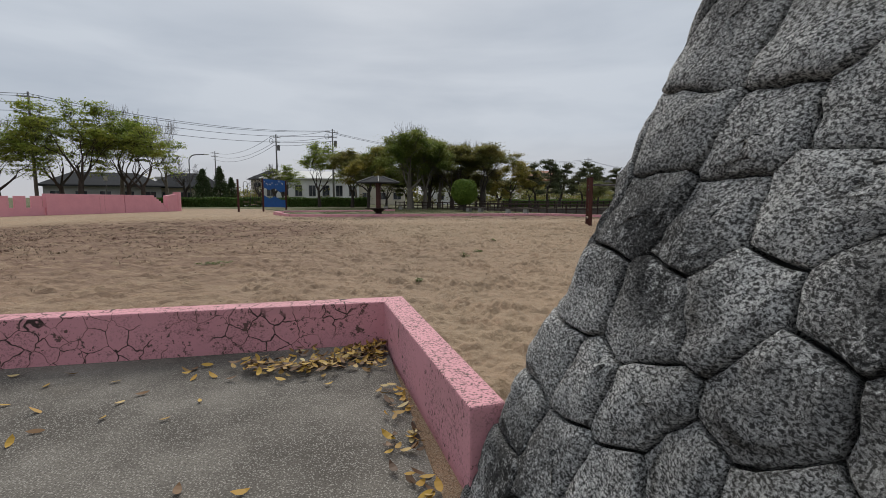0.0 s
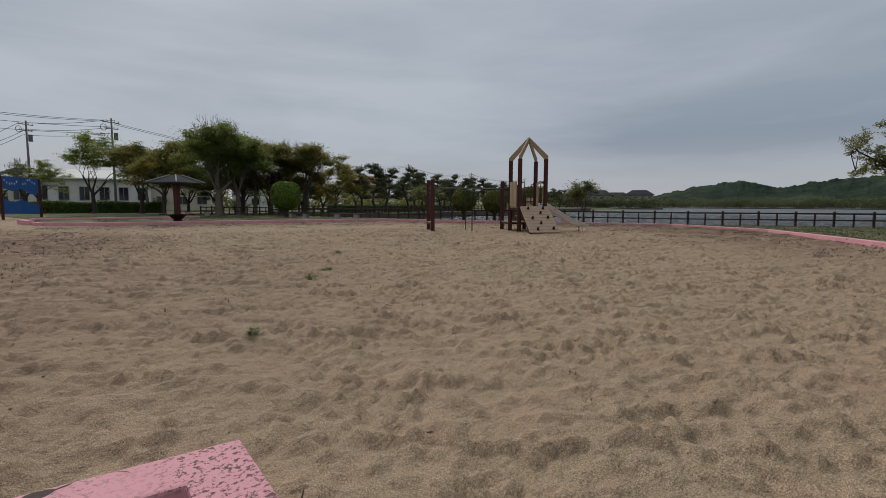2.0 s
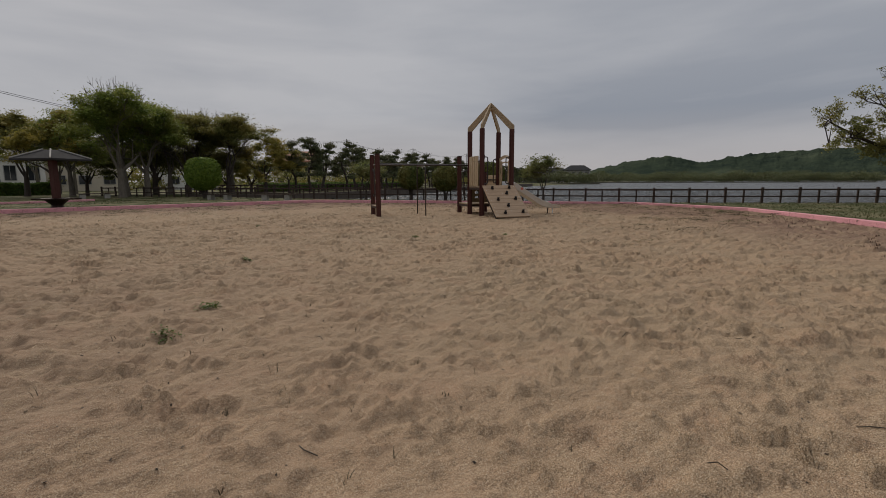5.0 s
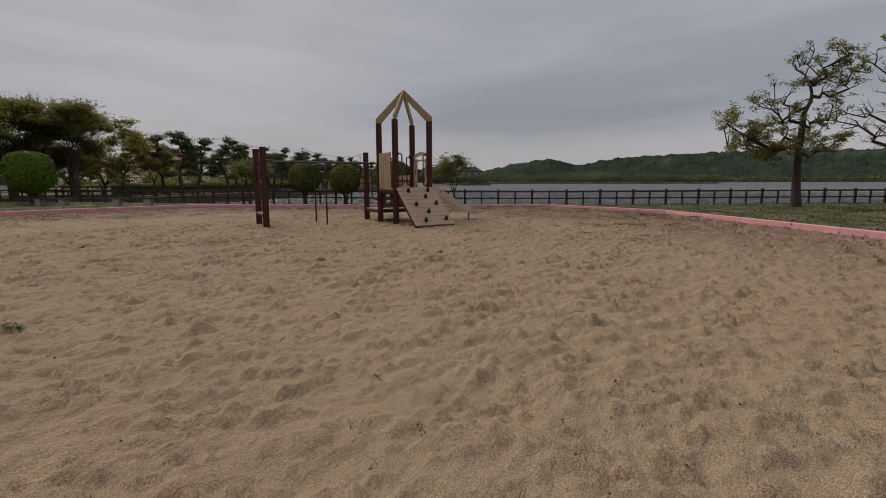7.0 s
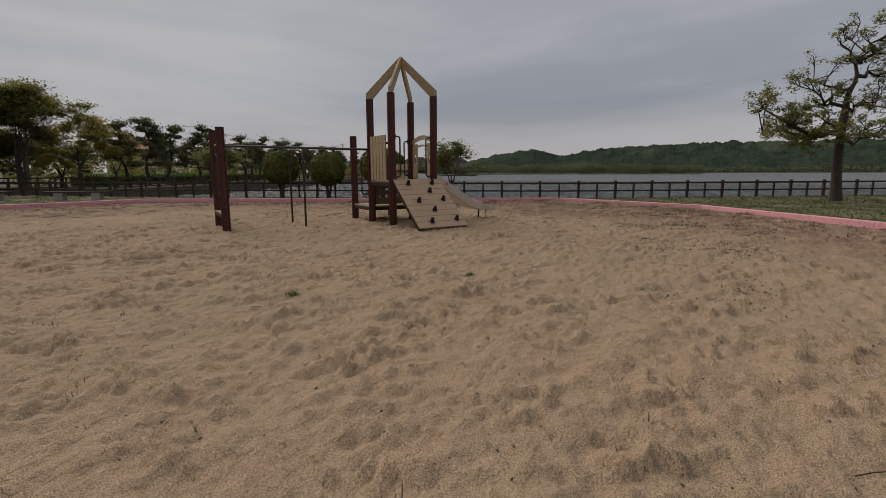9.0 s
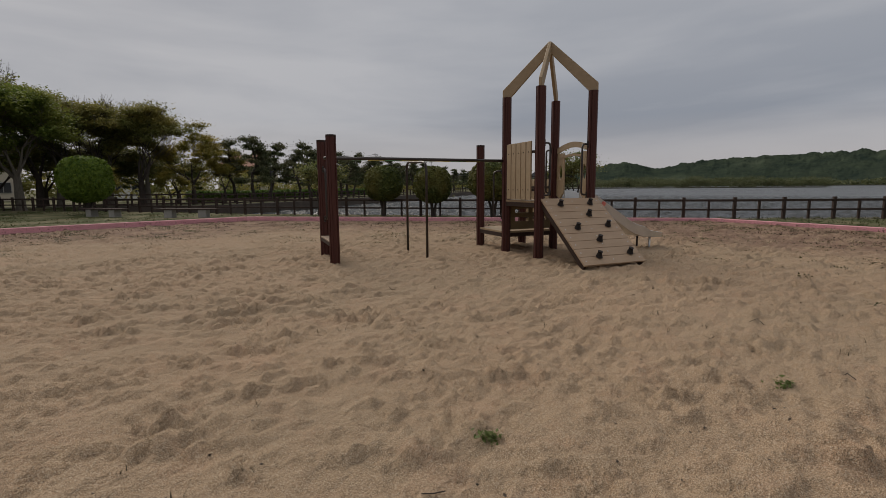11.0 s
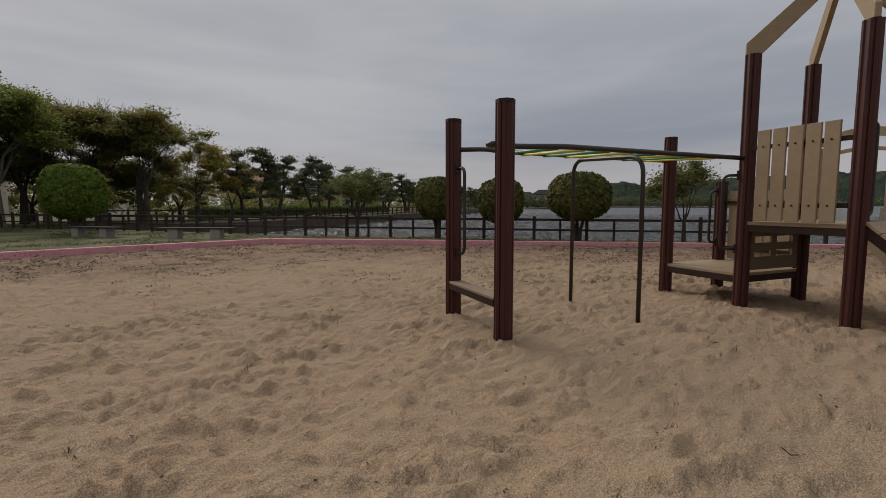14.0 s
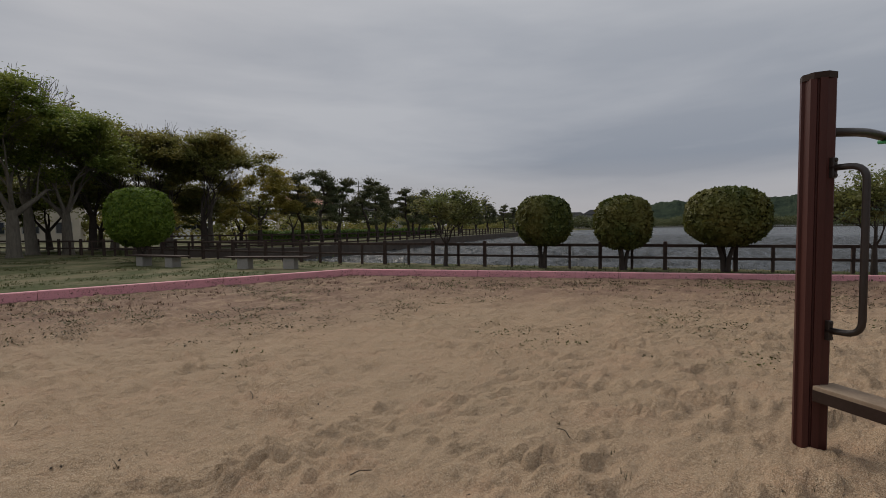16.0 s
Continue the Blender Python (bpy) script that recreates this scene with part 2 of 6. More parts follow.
M_FENCE = plain("brown_fence_timber", (0.038, 0.026, 0.021), (0.07, 0.048, 0.038), 0.85, 3, stretch=(3, 3, 1), bumpd=0.002, spec=0.2)
M_BARK = plain("grey_bark", (0.10, 0.085, 0.066), (0.17, 0.15, 0.12), 0.95, 5, stretch=(3, 3, 0.7), bumpd=0.02)
M_BARK_DARK = plain("dark_bark", (0.035, 0.026, 0.02), (0.065, 0.05, 0.04), 0.95, 6, stretch=(3, 3, 0.7), bumpd=0.015)
M_LEAF_SPRING = leafy("spring_leaves", (0.12, 0.17, 0.03), (0.27, 0.34, 0.06), (0.32, 0.34, 0.065), 0.45)
M_LEAF_GREEN = leafy("green_leaves", (0.08, 0.125, 0.026), (0.205, 0.265, 0.056), (0.22, 0.235, 0.052), 0.42)
M_LEAF_OLIVE = leafy("olive_leaves", (0.10, 0.115, 0.034), (0.25, 0.255, 0.078), (0.31, 0.26, 0.075), 0.42)
M_LEAF_GOLD = leafy("yellowing_leaves", (0.14, 0.135, 0.032), (0.31, 0.27, 0.06), (0.34, 0.265, 0.055), 0.4)
M_LEAF_DARK = leafy("dark_leaves", (0.09, 0.11, 0.038), (0.20, 0.225, 0.07), (0.22, 0.19, 0.075), 0.45)
M_LEAF_FAR = leafy("far_leaves", (0.055, 0.075, 0.036), (0.125, 0.145, 0.058), (0.135, 0.135, 0.06), 0.3)
M_NEEDLE = leafy("pine_needles", (0.04, 0.056, 0.026), (0.115, 0.13, 0.055), (0.13, 0.12, 0.06), 0.25)
M_LEAF_TOPIARY = leafy("clipped_leaves", (0.035, 0.055, 0.012), (0.105, 0.125, 0.03), (0.17, 0.15, 0.04), 0.3)
M_LEAF_DOME = leafy("fresh_clipped_leaves", (0.06, 0.11, 0.014), (0.16, 0.23, 0.03), (0.14, 0.20, 0.026), 0.3)
M_LEAF_CONIFER = leafy("conifer_leaves", (0.03, 0.05, 0.018), (0.075, 0.105, 0.035), (0.06, 0.075, 0.03), 0.25)
M_HEDGE = leafy("hedge_leaves", (0.045, 0.085, 0.02), (0.12, 0.19, 0.04), (0.10, 0.16, 0.035), 0.3)


# ---- mesh helpers ----
def part(name, bm, material, parent=None, label="", smooth=False):
    """One bmesh as one mesh object, under its thing or part if given."""
    me = bpy.data.meshes.new(name)
    bm.to_mesh(me)
    bm.free()
    me.materials.append(material)
    if smooth:
        me.shade_smooth()
    ob = new(name, me)
    if parent is not None:
        ob.parent = parent
    if label:
        ob["label"] = label
    return ob


def thing(name, label, category, m=None, group="", kind=""):
    ob = new(name)
    ob.empty_display_size = 0.2
    if m is not None:
        ob.matrix_basis = m
    return tagged(ob, label, category, group, kind)


def arrays(name, verts, faces, material, parent=None, smooth=False):
    """One mesh object from numpy arrays: verts n x 3, faces n x (3 or 4)."""
    verts, faces = np.asarray(verts, np.float32), np.asarray(faces, np.int32)
    me = bpy.data.meshes.new(name)
    me.vertices.add(len(verts))
    me.vertices.foreach_set("co", verts.ravel())
    n = faces.shape[1]
    me.loops.add(faces.size)
    me.loops.foreach_set("vertex_index", faces.ravel())
    me.polygons.add(len(faces))
    me.polygons.foreach_set("loop_start", np.arange(0, faces.size, n, dtype=np.int32))
    me.update(calc_edges=True)
    me.validate()
    me.materials.append(material)
    if smooth:
        me.shade_smooth()
    ob = new(name, me)
    if parent is not None:
        ob.parent = parent
    return ob


def box(bm, x, y, z, sx, sy, sz, m=None, bevel=0.0):
    """A box by its centre and sizes, turned by m, with broken edges."""
    t = (m if m is not None else Matrix()) @ Matrix.LocRotScale((x, y, z), None, (sx, sy, sz))
    made = bmesh.ops.create_cube(bm, size=1.0, matrix=t)
    if bevel:
        edges = {e for v in made["verts"] for e in v.link_edges}
        bmesh.ops.bevel(bm, geom=list(edges), offset=bevel, segments=2, affect="EDGES", profile=0.6)
    return bm


def prism(bm, outline, z0, z1, m=None):
    """An outline in x, y raised from z0 to z1."""
    m = m if m is not None else Matrix()
    lo = [bm.verts.new(m @ Vector((x, y, z0))) for x, y in outline]
    hi = [bm.verts.new(m @ Vector((x, y, z1))) for x, y in outline]
    n = len(outline)
    bm.faces.new(lo[::-1])
    bm.faces.new(hi)
    for i in range(n):
        bm.faces.new((lo[i], lo[(i + 1) % n], hi[(i + 1) % n], hi[i]))
    return bm


def tube(bm, points, radius, sides=8, caps=True):
    """A round bar along points; radius is one number or one a point."""
    pts = [Vector(p) for p in points]
    rad = radius if isinstance(radius, (list, tuple)) else [radius] * len(pts)
    rings, side = [], None
    for i, p in enumerate(pts):
        d = (pts[min(i + 1, len(pts) - 1)] - pts[max(i - 1, 0)]).normalized()
        if side is None:
            side = d.orthogonal().normalized()
        side = (side - d * side.dot(d)).normalized()
        other = d.cross(side)
        rings.append([bm.verts.new(p + (side * math.cos(a) + other * math.sin(a)) * rad[i]) for a in (math.tau * j / sides for j in range(sides))])
    for a, b in zip(rings, rings[1:]):
        for j in range(sides):
            bm.faces.new((a[j], a[(j + 1) % sides], b[(j + 1) % sides], b[j]))
    if caps:
        bm.faces.new(rings[0][::-1])
        bm.faces.new(rings[-1])
    return bm


def bent(points, r, steps=5):
    """A line of points with its corners rounded to radius r."""
    pts = [Vector(p) for p in points]
    out = [pts[0]]
    for a, b, c in zip(pts, pts[1:], pts[2:]):
        u, v = (a - b).normalized(), (c - b).normalized()
        k = min(r, (a - b).length * 0.49, (c - b).length * 0.49)
        for i in range(steps + 1):
            t = i / steps
            out.append((b + u * k) * (1 - t) ** 2 + b * 2 * t * (1 - t) + (b + v * k) * t ** 2)
    return out + [pts[-1]]


def inside(xs, ys, poly):
    """Which of the points lie in the polygon."""
    hit = np.zeros(xs.shape, bool)
    n = len(poly)
    for i in range(n):
        (x0, y0), (x1, y1) = poly[i], poly[(i + 1) % n]
        if y0 == y1:
            continue
        cross = (y0 > ys) != (y1 > ys)
        hit ^= cross & (xs < (x1 - x0) * (ys - y0) / (y1 - y0) + x0)
    return hit


def away(xs, ys, line):
    """Distance from the points to an open line."""
    best = np.full(xs.shape, 1e9)
    for (x0, y0), (x1, y1) in zip(line, line[1:]):
        dx, dy = x1 - x0, y1 - y0
        t = np.clip(((xs - x0) * dx + (ys - y0) * dy) / (dx * dx + dy * dy), 0, 1)
        best = np.minimum(best, np.hypot(xs - x0 - t * dx, ys - y0 - t * dy))
    return best


# ---- plan ----
KERB = [(-2.6, 36.9), (-2.2, 35.6), (-1.2, 34.7), (0.6, 34.25), (6.0, 34.0), (16.35, 33.5), (27.3, 18.95), (25.1, 13.0), (18.0, 6.85), (8.0, -2.5)]
FENCE = [(8.2, 57.0), (12.2, 50.0), (17.7, 36.6), (28.3, 18.4), (41.0, 3.4), (62.0, -21.0)]
SHORE = [(9.0, 57.6), (12.8, 50.3), (18.3, 36.9), (29.0, 18.7), (41.6, 3.9), (63.0, -20.5), (140, -110)]
BANK = [(9.0, 57.6), (14.0, 54.0), (22.5, 50.8), (31.0, 55.3), (56.0, 68.0), (130.0, 106.0)]
SAND = KERB + [(-6, -12), (-40, -12), (-40, 60), (-12, 60), (-6.5, 56), (-3.5, 46)]
LAKE = SHORE + [(900, -300), (900, 160), (420, 250), (240, 165)] + BANK[::-1][:-1]


def lawn_z(x, y):
    """The level of the lawn outside the kerb."""
    return 0.045 + 0.07 * np.clip((27 - x) / 11, 0, 1)


def band(shape, dx, dy, lo, hi, seed, along=1.0):
    """Smooth random relief with waves between lo and hi metres long, one high on average."""
    rng = np.random.default_rng(seed)
    f = np.fft.rfft2(rng.standard_normal(shape))
    ky, kx = np.fft.fftfreq(shape[0], dy)[:, None], np.fft.rfftfreq(shape[1], dx)[None]
    # waves drawn out along the walk's right hand where along is over one
    k = np.hypot((kx * 0.74 - ky * 0.67) * along, kx * 0.67 + ky * 0.74) + 1e-9
    f *= np.exp(-(k * lo) ** 2) * (1 - np.exp(-(k * hi) ** 2))
    out = np.fft.irfft2(f, shape)
    return out / out.std()


def bowls(shape, step, size, seed, stretch):
    """Shallow bowls side by side with sharp crests between them: the way from each middle, a random number for each bowl, and how far its middle lies ahead."""
    rng = np.random.default_rng(seed)
    jj, ii = np.meshgrid(np.arange(shape[1]) * step, np.arange(shape[0]) * step)
    wx, wy = band(shape, step, step, 0.14, 0.5, seed + 1) * size * 0.3, band(shape, step, step, 0.14, 0.5, seed + 2) * size * 0.3
    u = ((jj + wx) * 0.74 - (ii + wy) * 0.67) / (size * stretch)
    v = ((jj + wx) * 0.67 + (ii + wy) * 0.74) / size
    u0, v0 = int(u.min()) - 2, int(v.min()) - 2
    m, n = int(v.max()) - v0 + 4, int(u.max()) - u0 + 4
    ox, oy, own = rng.uniform(0.05, 0.95, (m, n)), rng.uniform(0.05, 0.95, (m, n)), rng.random((m, n))
    a, b = np.floor(v).astype(int), np.floor(u).astype(int)
    best, mark, ahead = np.full(shape, 9.0), np.zeros(shape), np.zeros(shape)
    for p in (-1, 0, 1):
        for q in (-1, 0, 1):
            x, y = b + q + ox[a + p - v0, b + q - u0] - u, a + p + oy[a + p - v0, b + q - u0] - v
            d = np.hypot(x, y)
            nearer = d < best
            best, mark = np.where(nearer, d, best), np.where(nearer, own[a + p - v0, b + q - u0], mark)
            ahead = np.where(nearer, y, ahead)
    return best, mark, ahead


def sand_relief(w, d, step):
    """A raster of trampled sand: trodden bowls of two sizes with crests between them, over slow swells."""
    shape = (int(d / step) + 1, int(w / step) + 1)
    # each bowl falls gently and ends in a steeper far lip
    r, own, dv = bowls(shape, step, 0.19, 51, 1.75)
    z = (0.6 + 0.6 * own) * (0.052 * dv + 0.062 * np.clip(r, 0, 0.8) ** 1.6)
    r, own, dv = bowls(shape, step, 0.12, 61, 1.6)
    z += (0.3 + 0.8 * own) * (0.03 * dv + 0.04 * np.clip(r, 0, 0.8) ** 1.6)
    calm = np.clip(1.0 + 0.12 * band(shape, step, step, 1.2, 4.0, 21), 0.75, 1.25)
    z = (z - z.mean()) * calm + 0.004 * band(shape, step, step, 0.08, 0.2, 3)
    z += 0.010 * band(shape, step, step, 0.7, 3.0, 5)
    return np.clip(z, -0.1, 0.1)


def sampled(z, x0, y0, step, X, Y):
    """The raster read between its points; nought outside it."""
    fx, fy = (X - x0) / step, (Y - y0) / step
    ok = (fx >= 0) & (fy >= 0) & (fx < z.shape[1] - 1) & (fy < z.shape[0] - 1)
    i, j = np.where(ok, fy, 0).astype(int), np.where(ok, fx, 0).astype(int)
    a, b = np.where(ok, fy, 0) - i, np.where(ok, fx, 0) - j
    v = (z[i, j] * (1 - b) + z[i, j + 1] * b) * (1 - a) + (z[i + 1, j] * (1 - b) + z[i + 1, j + 1] * b) * a
    return np.where(ok, v, 0)


RELIEF = sand_relief(40, 40, 0.032)


def sand_z(x, y):
    """The level of the sand at a place or places."""
    return sampled(RELIEF, -12, -4, 0.032, np.asarray(x, float), np.asarray(y, float))


def build_ground():
    gx = np.concatenate([[-3000, -900, -350, -160, -90], np.arange(-60, -12, 1.6), np.arange(-12, -0.5, 0.085), np.arange(-0.5, 11.5, 0.033), np.arange(11.5, 28, 0.075), np.arange(28.6, 70, 1.4), np.arange(72, 140, 6), [160, 220, 330, 600, 1200, 3000]])
    gy = np.concatenate([[-3000, -900, -320, -150, -90, -60], np.arange(-40, -4.1, 3.0), np.arange(-4, 3.5, 0.11), np.arange(3.5, 24.5, 0.033), np.arange(24.5, 36, 0.075), np.arange(36.4, 80, 0.9), np.arange(82, 140, 5), [150, 170, 200, 260, 400, 900, 3000]])
    X, Y = np.meshgrid(gx, gy)
    Z = sampled(RELIEF, -12, -4, 0.032, X, Y)
    sand = inside(X, Y, SAND)
    kd = away(X, Y, KERB)
    sand |= (kd < 0.08) & (Y > -2)
    turf = (~sand).astype(float)
    Z = np.where(sand, Z * np.clip(kd / 0.3, 0.2, 1), lawn_z(X, Y) + 0.3 * Z)
    pad = (X < 1.35) & (Y < 5.35) & (X > -7)
    Z = np.where(pad, -0.05, Z)
    lake = inside(X, Y, LAKE)
    Z = np.where(lake, -1.8, Z)
    Z = np.where((X > 1.6) & (X < 6) & (Y < 2.8) & (Y > -3), -0.05, Z)
    verts = np.stack([X, Y, Z], -1).reshape(-1, 3)
    ny, nx = X.shape
    i = np.arange((ny - 1) * nx).reshape(ny - 1, nx)[:, :-1].ravel()
    ob = arrays("ground", verts, np.stack([i, i + 1, i + nx + 1, i + nx], 1), M_GROUND, smooth=True)
    # weeds grow on the far left half and along the kerb
    a = np.clip(1 - np.hypot((X + 6) / 9.5, (Y - 21.5) / 11), 0, 1) * 2.2
    a = np.maximum(a, np.clip(1 - np.hypot((X + 4) / 11, (Y - 12) / 8), 0, 1) * 0.9)
    b = np.clip(1.5 - kd / 3.6, 0, 1) * np.clip((Y - 4) / 6, 0, 1) * np.clip((X + 2) / 3, 0, 1)
    c = np.clip(1 - np.hypot((X - 24.0) / 5.5, (Y - 15.5) / 6), 0, 1) * 2.0
    d = np.clip(1 - np.hypot((X - 13.0) / 5.0, (Y - 30.5) / 3.5), 0, 1) * 1.3
    weed = np.clip(np.maximum.reduce([a * 1.2, b * 1.2, c * 1.2, d]), 0, 1)
    for key, val in (("turf", turf), ("weed", weed)):
        at = ob.data.attributes.new(key, "FLOAT", "POINT")
        at.data.foreach_set("value", val.astype(np.float32).ravel())
    return tagged(ob, "pale beige trampled sand with turf beyond the kerb", "ground", kind="structure")


build_ground()


def build_water():
    k = Mat("lake_water", 0.22, spec=0.35)
    k.color(k.mix(k.noise(0.06, 3.0), (0.045, 0.05, 0.052), (0.075, 0.08, 0.08)))
    k.b.inputs["IOR"].default_value = 1.33
    k.bump(k.noise(2.4, 4.0, 0.65, (1, 1.6, 1)), 0.35, 1.0)
    k.bump(k.noise(9.0, 3.0, 0.6, (1, 1.5, 1)), 0.08, 1.0)
    # a choppy stretch near the fence, a calm sheet beyond
    step = 0.36
    gx, gy = np.arange(8, 112, step), np.arange(-60, 112, step)
    X, Y = np.meshgrid(gx, gy)
    chop = 0.10 * band(X.shape, step * 0.8, step * 1.4, 1.3, 3.2, 41) + 0.05 * band(X.shape, step, step * 1.3, 0.8, 1.7, 43)
    fade = np.clip((112 - X) / 30, 0, 1) * np.clip((112 - Y) / 30, 0, 1) * np.clip((Y + 60) / 20, 0, 1)
    Z = -0.74 + np.sign(chop) * np.abs(chop) ** 1.15 * fade
    ny, nx = X.shape
    i = np.arange((ny - 1) * nx).reshape(ny - 1, nx)[:, :-1].ravel()
    near = arrays("water", np.stack([X, Y, Z], -1).reshape(-1, 3), np.stack([i, i + 1, i + nx + 1, i + nx], 1), k.m, smooth=True)
    tagged(near, "grey wind-ruffled lake water", "lake", kind="structure")
    far = Mat("far_lake_water", 0.3, spec=0.35)
    far.color(far.mix(far.noise(0.06, 3.0), (0.045, 0.05, 0.052), (0.075, 0.08, 0.08)))
    far.bump(far.noise(0.5, 4.0, 0.6, (1, 2.0, 1)), 1.2, 1.0)
    bm = bmesh.new()
    x0, y0, y1 = 8 + step, -60 + step, 112 - step
    for pts in ([(111.5, -1200), (2500, -1200), (2500, 900), (111.5, 900)], [(8, -400), (111.5, -400), (111.5, y0), (8, y0)], [(60, y1), (111.5, y1), (111.5, 900), (60, 900)]):
        bm.faces.new([bm.verts.new((x, y, -0.76)) for x, y in pts])
    tagged(part("water", bm, far.m), "grey distant lake water", "lake", kind="structure")


build_water()


def strip(line, w, h, z0, zf=None):
    """A bar of rectangular section with a worn upper edge, mitred along a line."""
    bm = bmesh.new()
    pts = [Vector((x, y, 0)) for x, y in line]
    rings = []
    sect = [(-w / 2, z0), (-w / 2, h - 0.012), (-w / 2 + 0.012, h), (w / 2 - 0.012, h), (w / 2, h - 0.012), (w / 2, z0)]
    for i, p in enumerate(pts):
        d0 = (p - pts[i - 1]).normalized() if i else (pts[1] - p).normalized()
        d1 = (pts[i + 1] - p).normalized() if i + 1 < len(pts) else d0
        d = (d0 + d1).normalized()
        s = Vector((-d.y, d.x, 0)) / max(0.4, d.dot(d0))
        up = zf(p.x, p.y) if zf else 0
        rings.append([bm.verts.new(p + s * a + Vector((0, 0, b + up))) for a, b in sect])
    for a, b in zip(rings, rings[1:]):
        for j in range(len(sect)):
            bm.faces.new((a[j], b[j], b[(j + 1) % len(sect)], a[(j + 1) % len(sect)]))
    bm.faces.new(rings[0])
    bm.faces.new(rings[-1][::-1])
    bmesh.ops.recalc_face_normals(bm, faces=bm.faces)
    return bm


def build_kerb():
    kerb = thing("kerb", "low pink painted concrete kerb round the sand", "kerb", kind="structure")
    for a, b in zip(KERB, KERB[1:]):
        d = Vector((b[0] - a[0], b[1] - a[1]))
        n = max(1, round(d.length / 3.6))
        for i in range(n):
            p, q = Vector(a) + d * (i / n), Vector(a) + d * ((i + 1) / n)
            gap = d.normalized() * 0.004
            off = Vector((d.y, -d.x)).normalized() * -0.09
            part("kerb_stone", strip([p + off + gap, q + off - gap], 0.19, 0.065 + 0.004 * (i % 2), -0.3, lawn_z), M_PINK_FAR, kerb)
    ring = thing("planter_kerb", "second low pink kerb winding behind the shelter", "kerb", kind="structure")
    back = [(-2.6, 37.0), (-3.4, 39.5), (-3.0, 41.6), (-0.5, 42.6), (3.2, 43.0), (6.4, 44.6)]
    for a, b in zip(back, back[1:]):
        part("kerb_stone", strip([a, b], 0.2, 0.12, -0.2, lawn_z), M_PINK_FAR, ring)


build_kerb()


def subdivided(bm, cut):
    bmesh.ops.subdivide_edges(bm, edges=bm.edges[:], cuts=cut, use_grid_fill=True)
    return bm


def build_near_wall():
    wall = thing("low_wall", "low pink painted concrete wall, cracked and chipped", "wall", kind="structure")
    bm = bmesh.new()
    prism(bm, [(1.326, 2.995), (1.500, 3.016), (1.386, 5.413), (-7.0, 5.413), (-7.0, 5.205), (1.196, 5.205)], -0.115, 0.375)
    bmesh.ops.recalc_face_normals(bm, faces=bm.faces)
    bmesh.ops.bevel(bm, geom=bm.edges[:], offset=0.012, segments=2, affect="EDGES", profile=0.6)
    part("wall_section", bm, M_PINK, wall)
    k = Mat("worn_asphalt_pad", 0.93, spec=0.2)
    c = k.mix(k.ramp(k.noise(1.1, 5.0), 0.4, 0.62), (0.095, 0.084, 0.072), (0.19, 0.172, 0.148))
    st = k.voronoi(95.0)
    c = k.mix(k.ramp(st, 0.2, 0.45, 0.75, 0), c, (0.40, 0.375, 0.335))
    c = k.mix(k.ramp(k.noise(90.0, 4.0, 0.85), 0.48, 0.62, 0, 0.8), c, (0.045, 0.04, 0.034))
    c = k.mix(k.ramp(k.noise(0.6, 3.0), 0.55, 0.7, 0, 0.5), c, (0.23, 0.195, 0.15))
    k.color(c)
    k.bump(st, 0.005, -0.6)
    k.bump(k.noise(60.0, 4.0, 0.7), 0.004, 0.7)
    bm = bmesh.new()
    box(bm, -2.8, -2.3, -0.1, 8.0, 15.08, 0.2)
    tagged(part("pavement", bm, k.m), "worn grey asphalt pad inside the pink wall", "pavement", kind="structure")


build_near_wall()


# ---- stone mound ----
SIDE = 6.0


def on_mound(u, z, out):
    """A point of the battered face: u along the girth, z up, out metres above the stone bed."""
    r = 0.16
    quarter = r * math.pi / 2
    if u < SIDE:
        x, y, nx, ny = 1.30, -3.06 + u, -1.0, 0.0
    elif u < SIDE + quarter:
        a = (u - SIDE) / r
        nx, ny = -math.cos(a), math.sin(a)
        x, y = 1.30 + r + nx * r, -3.06 + SIDE + ny * r
    else:
        x, y, nx, ny = 1.30 + r + u - SIDE - quarter, -3.06 + SIDE + r, 0.0, 1.0
    n = Vector((nx, ny, 0.4)).normalized()
    return Vector((x + 0.372 * z, y - 0.231 * z, z)) + n * out


def clip_cell(poly, a, b):
    """What of poly lies nearer to a than to b."""
    mx, my, nx, ny = (a[0] + b[0]) / 2, (a[1] + b[1]) / 2, b[0] - a[0], b[1] - a[1]
    out = []
    for p, q in zip(poly, poly[1:] + poly[:1]):
        dp, dq = (p[0] - mx) * nx + (p[1] - my) * ny, (q[0] - mx) * nx + (q[1] - my) * ny
        if dp <= 0:
            out.append(p)
        if dp * dq < 0:
            t = dp / (dp - dq)
            out.append((p[0] + t * (q[0] - p[0]), p[1] + t * (q[1] - p[1])))
    return out


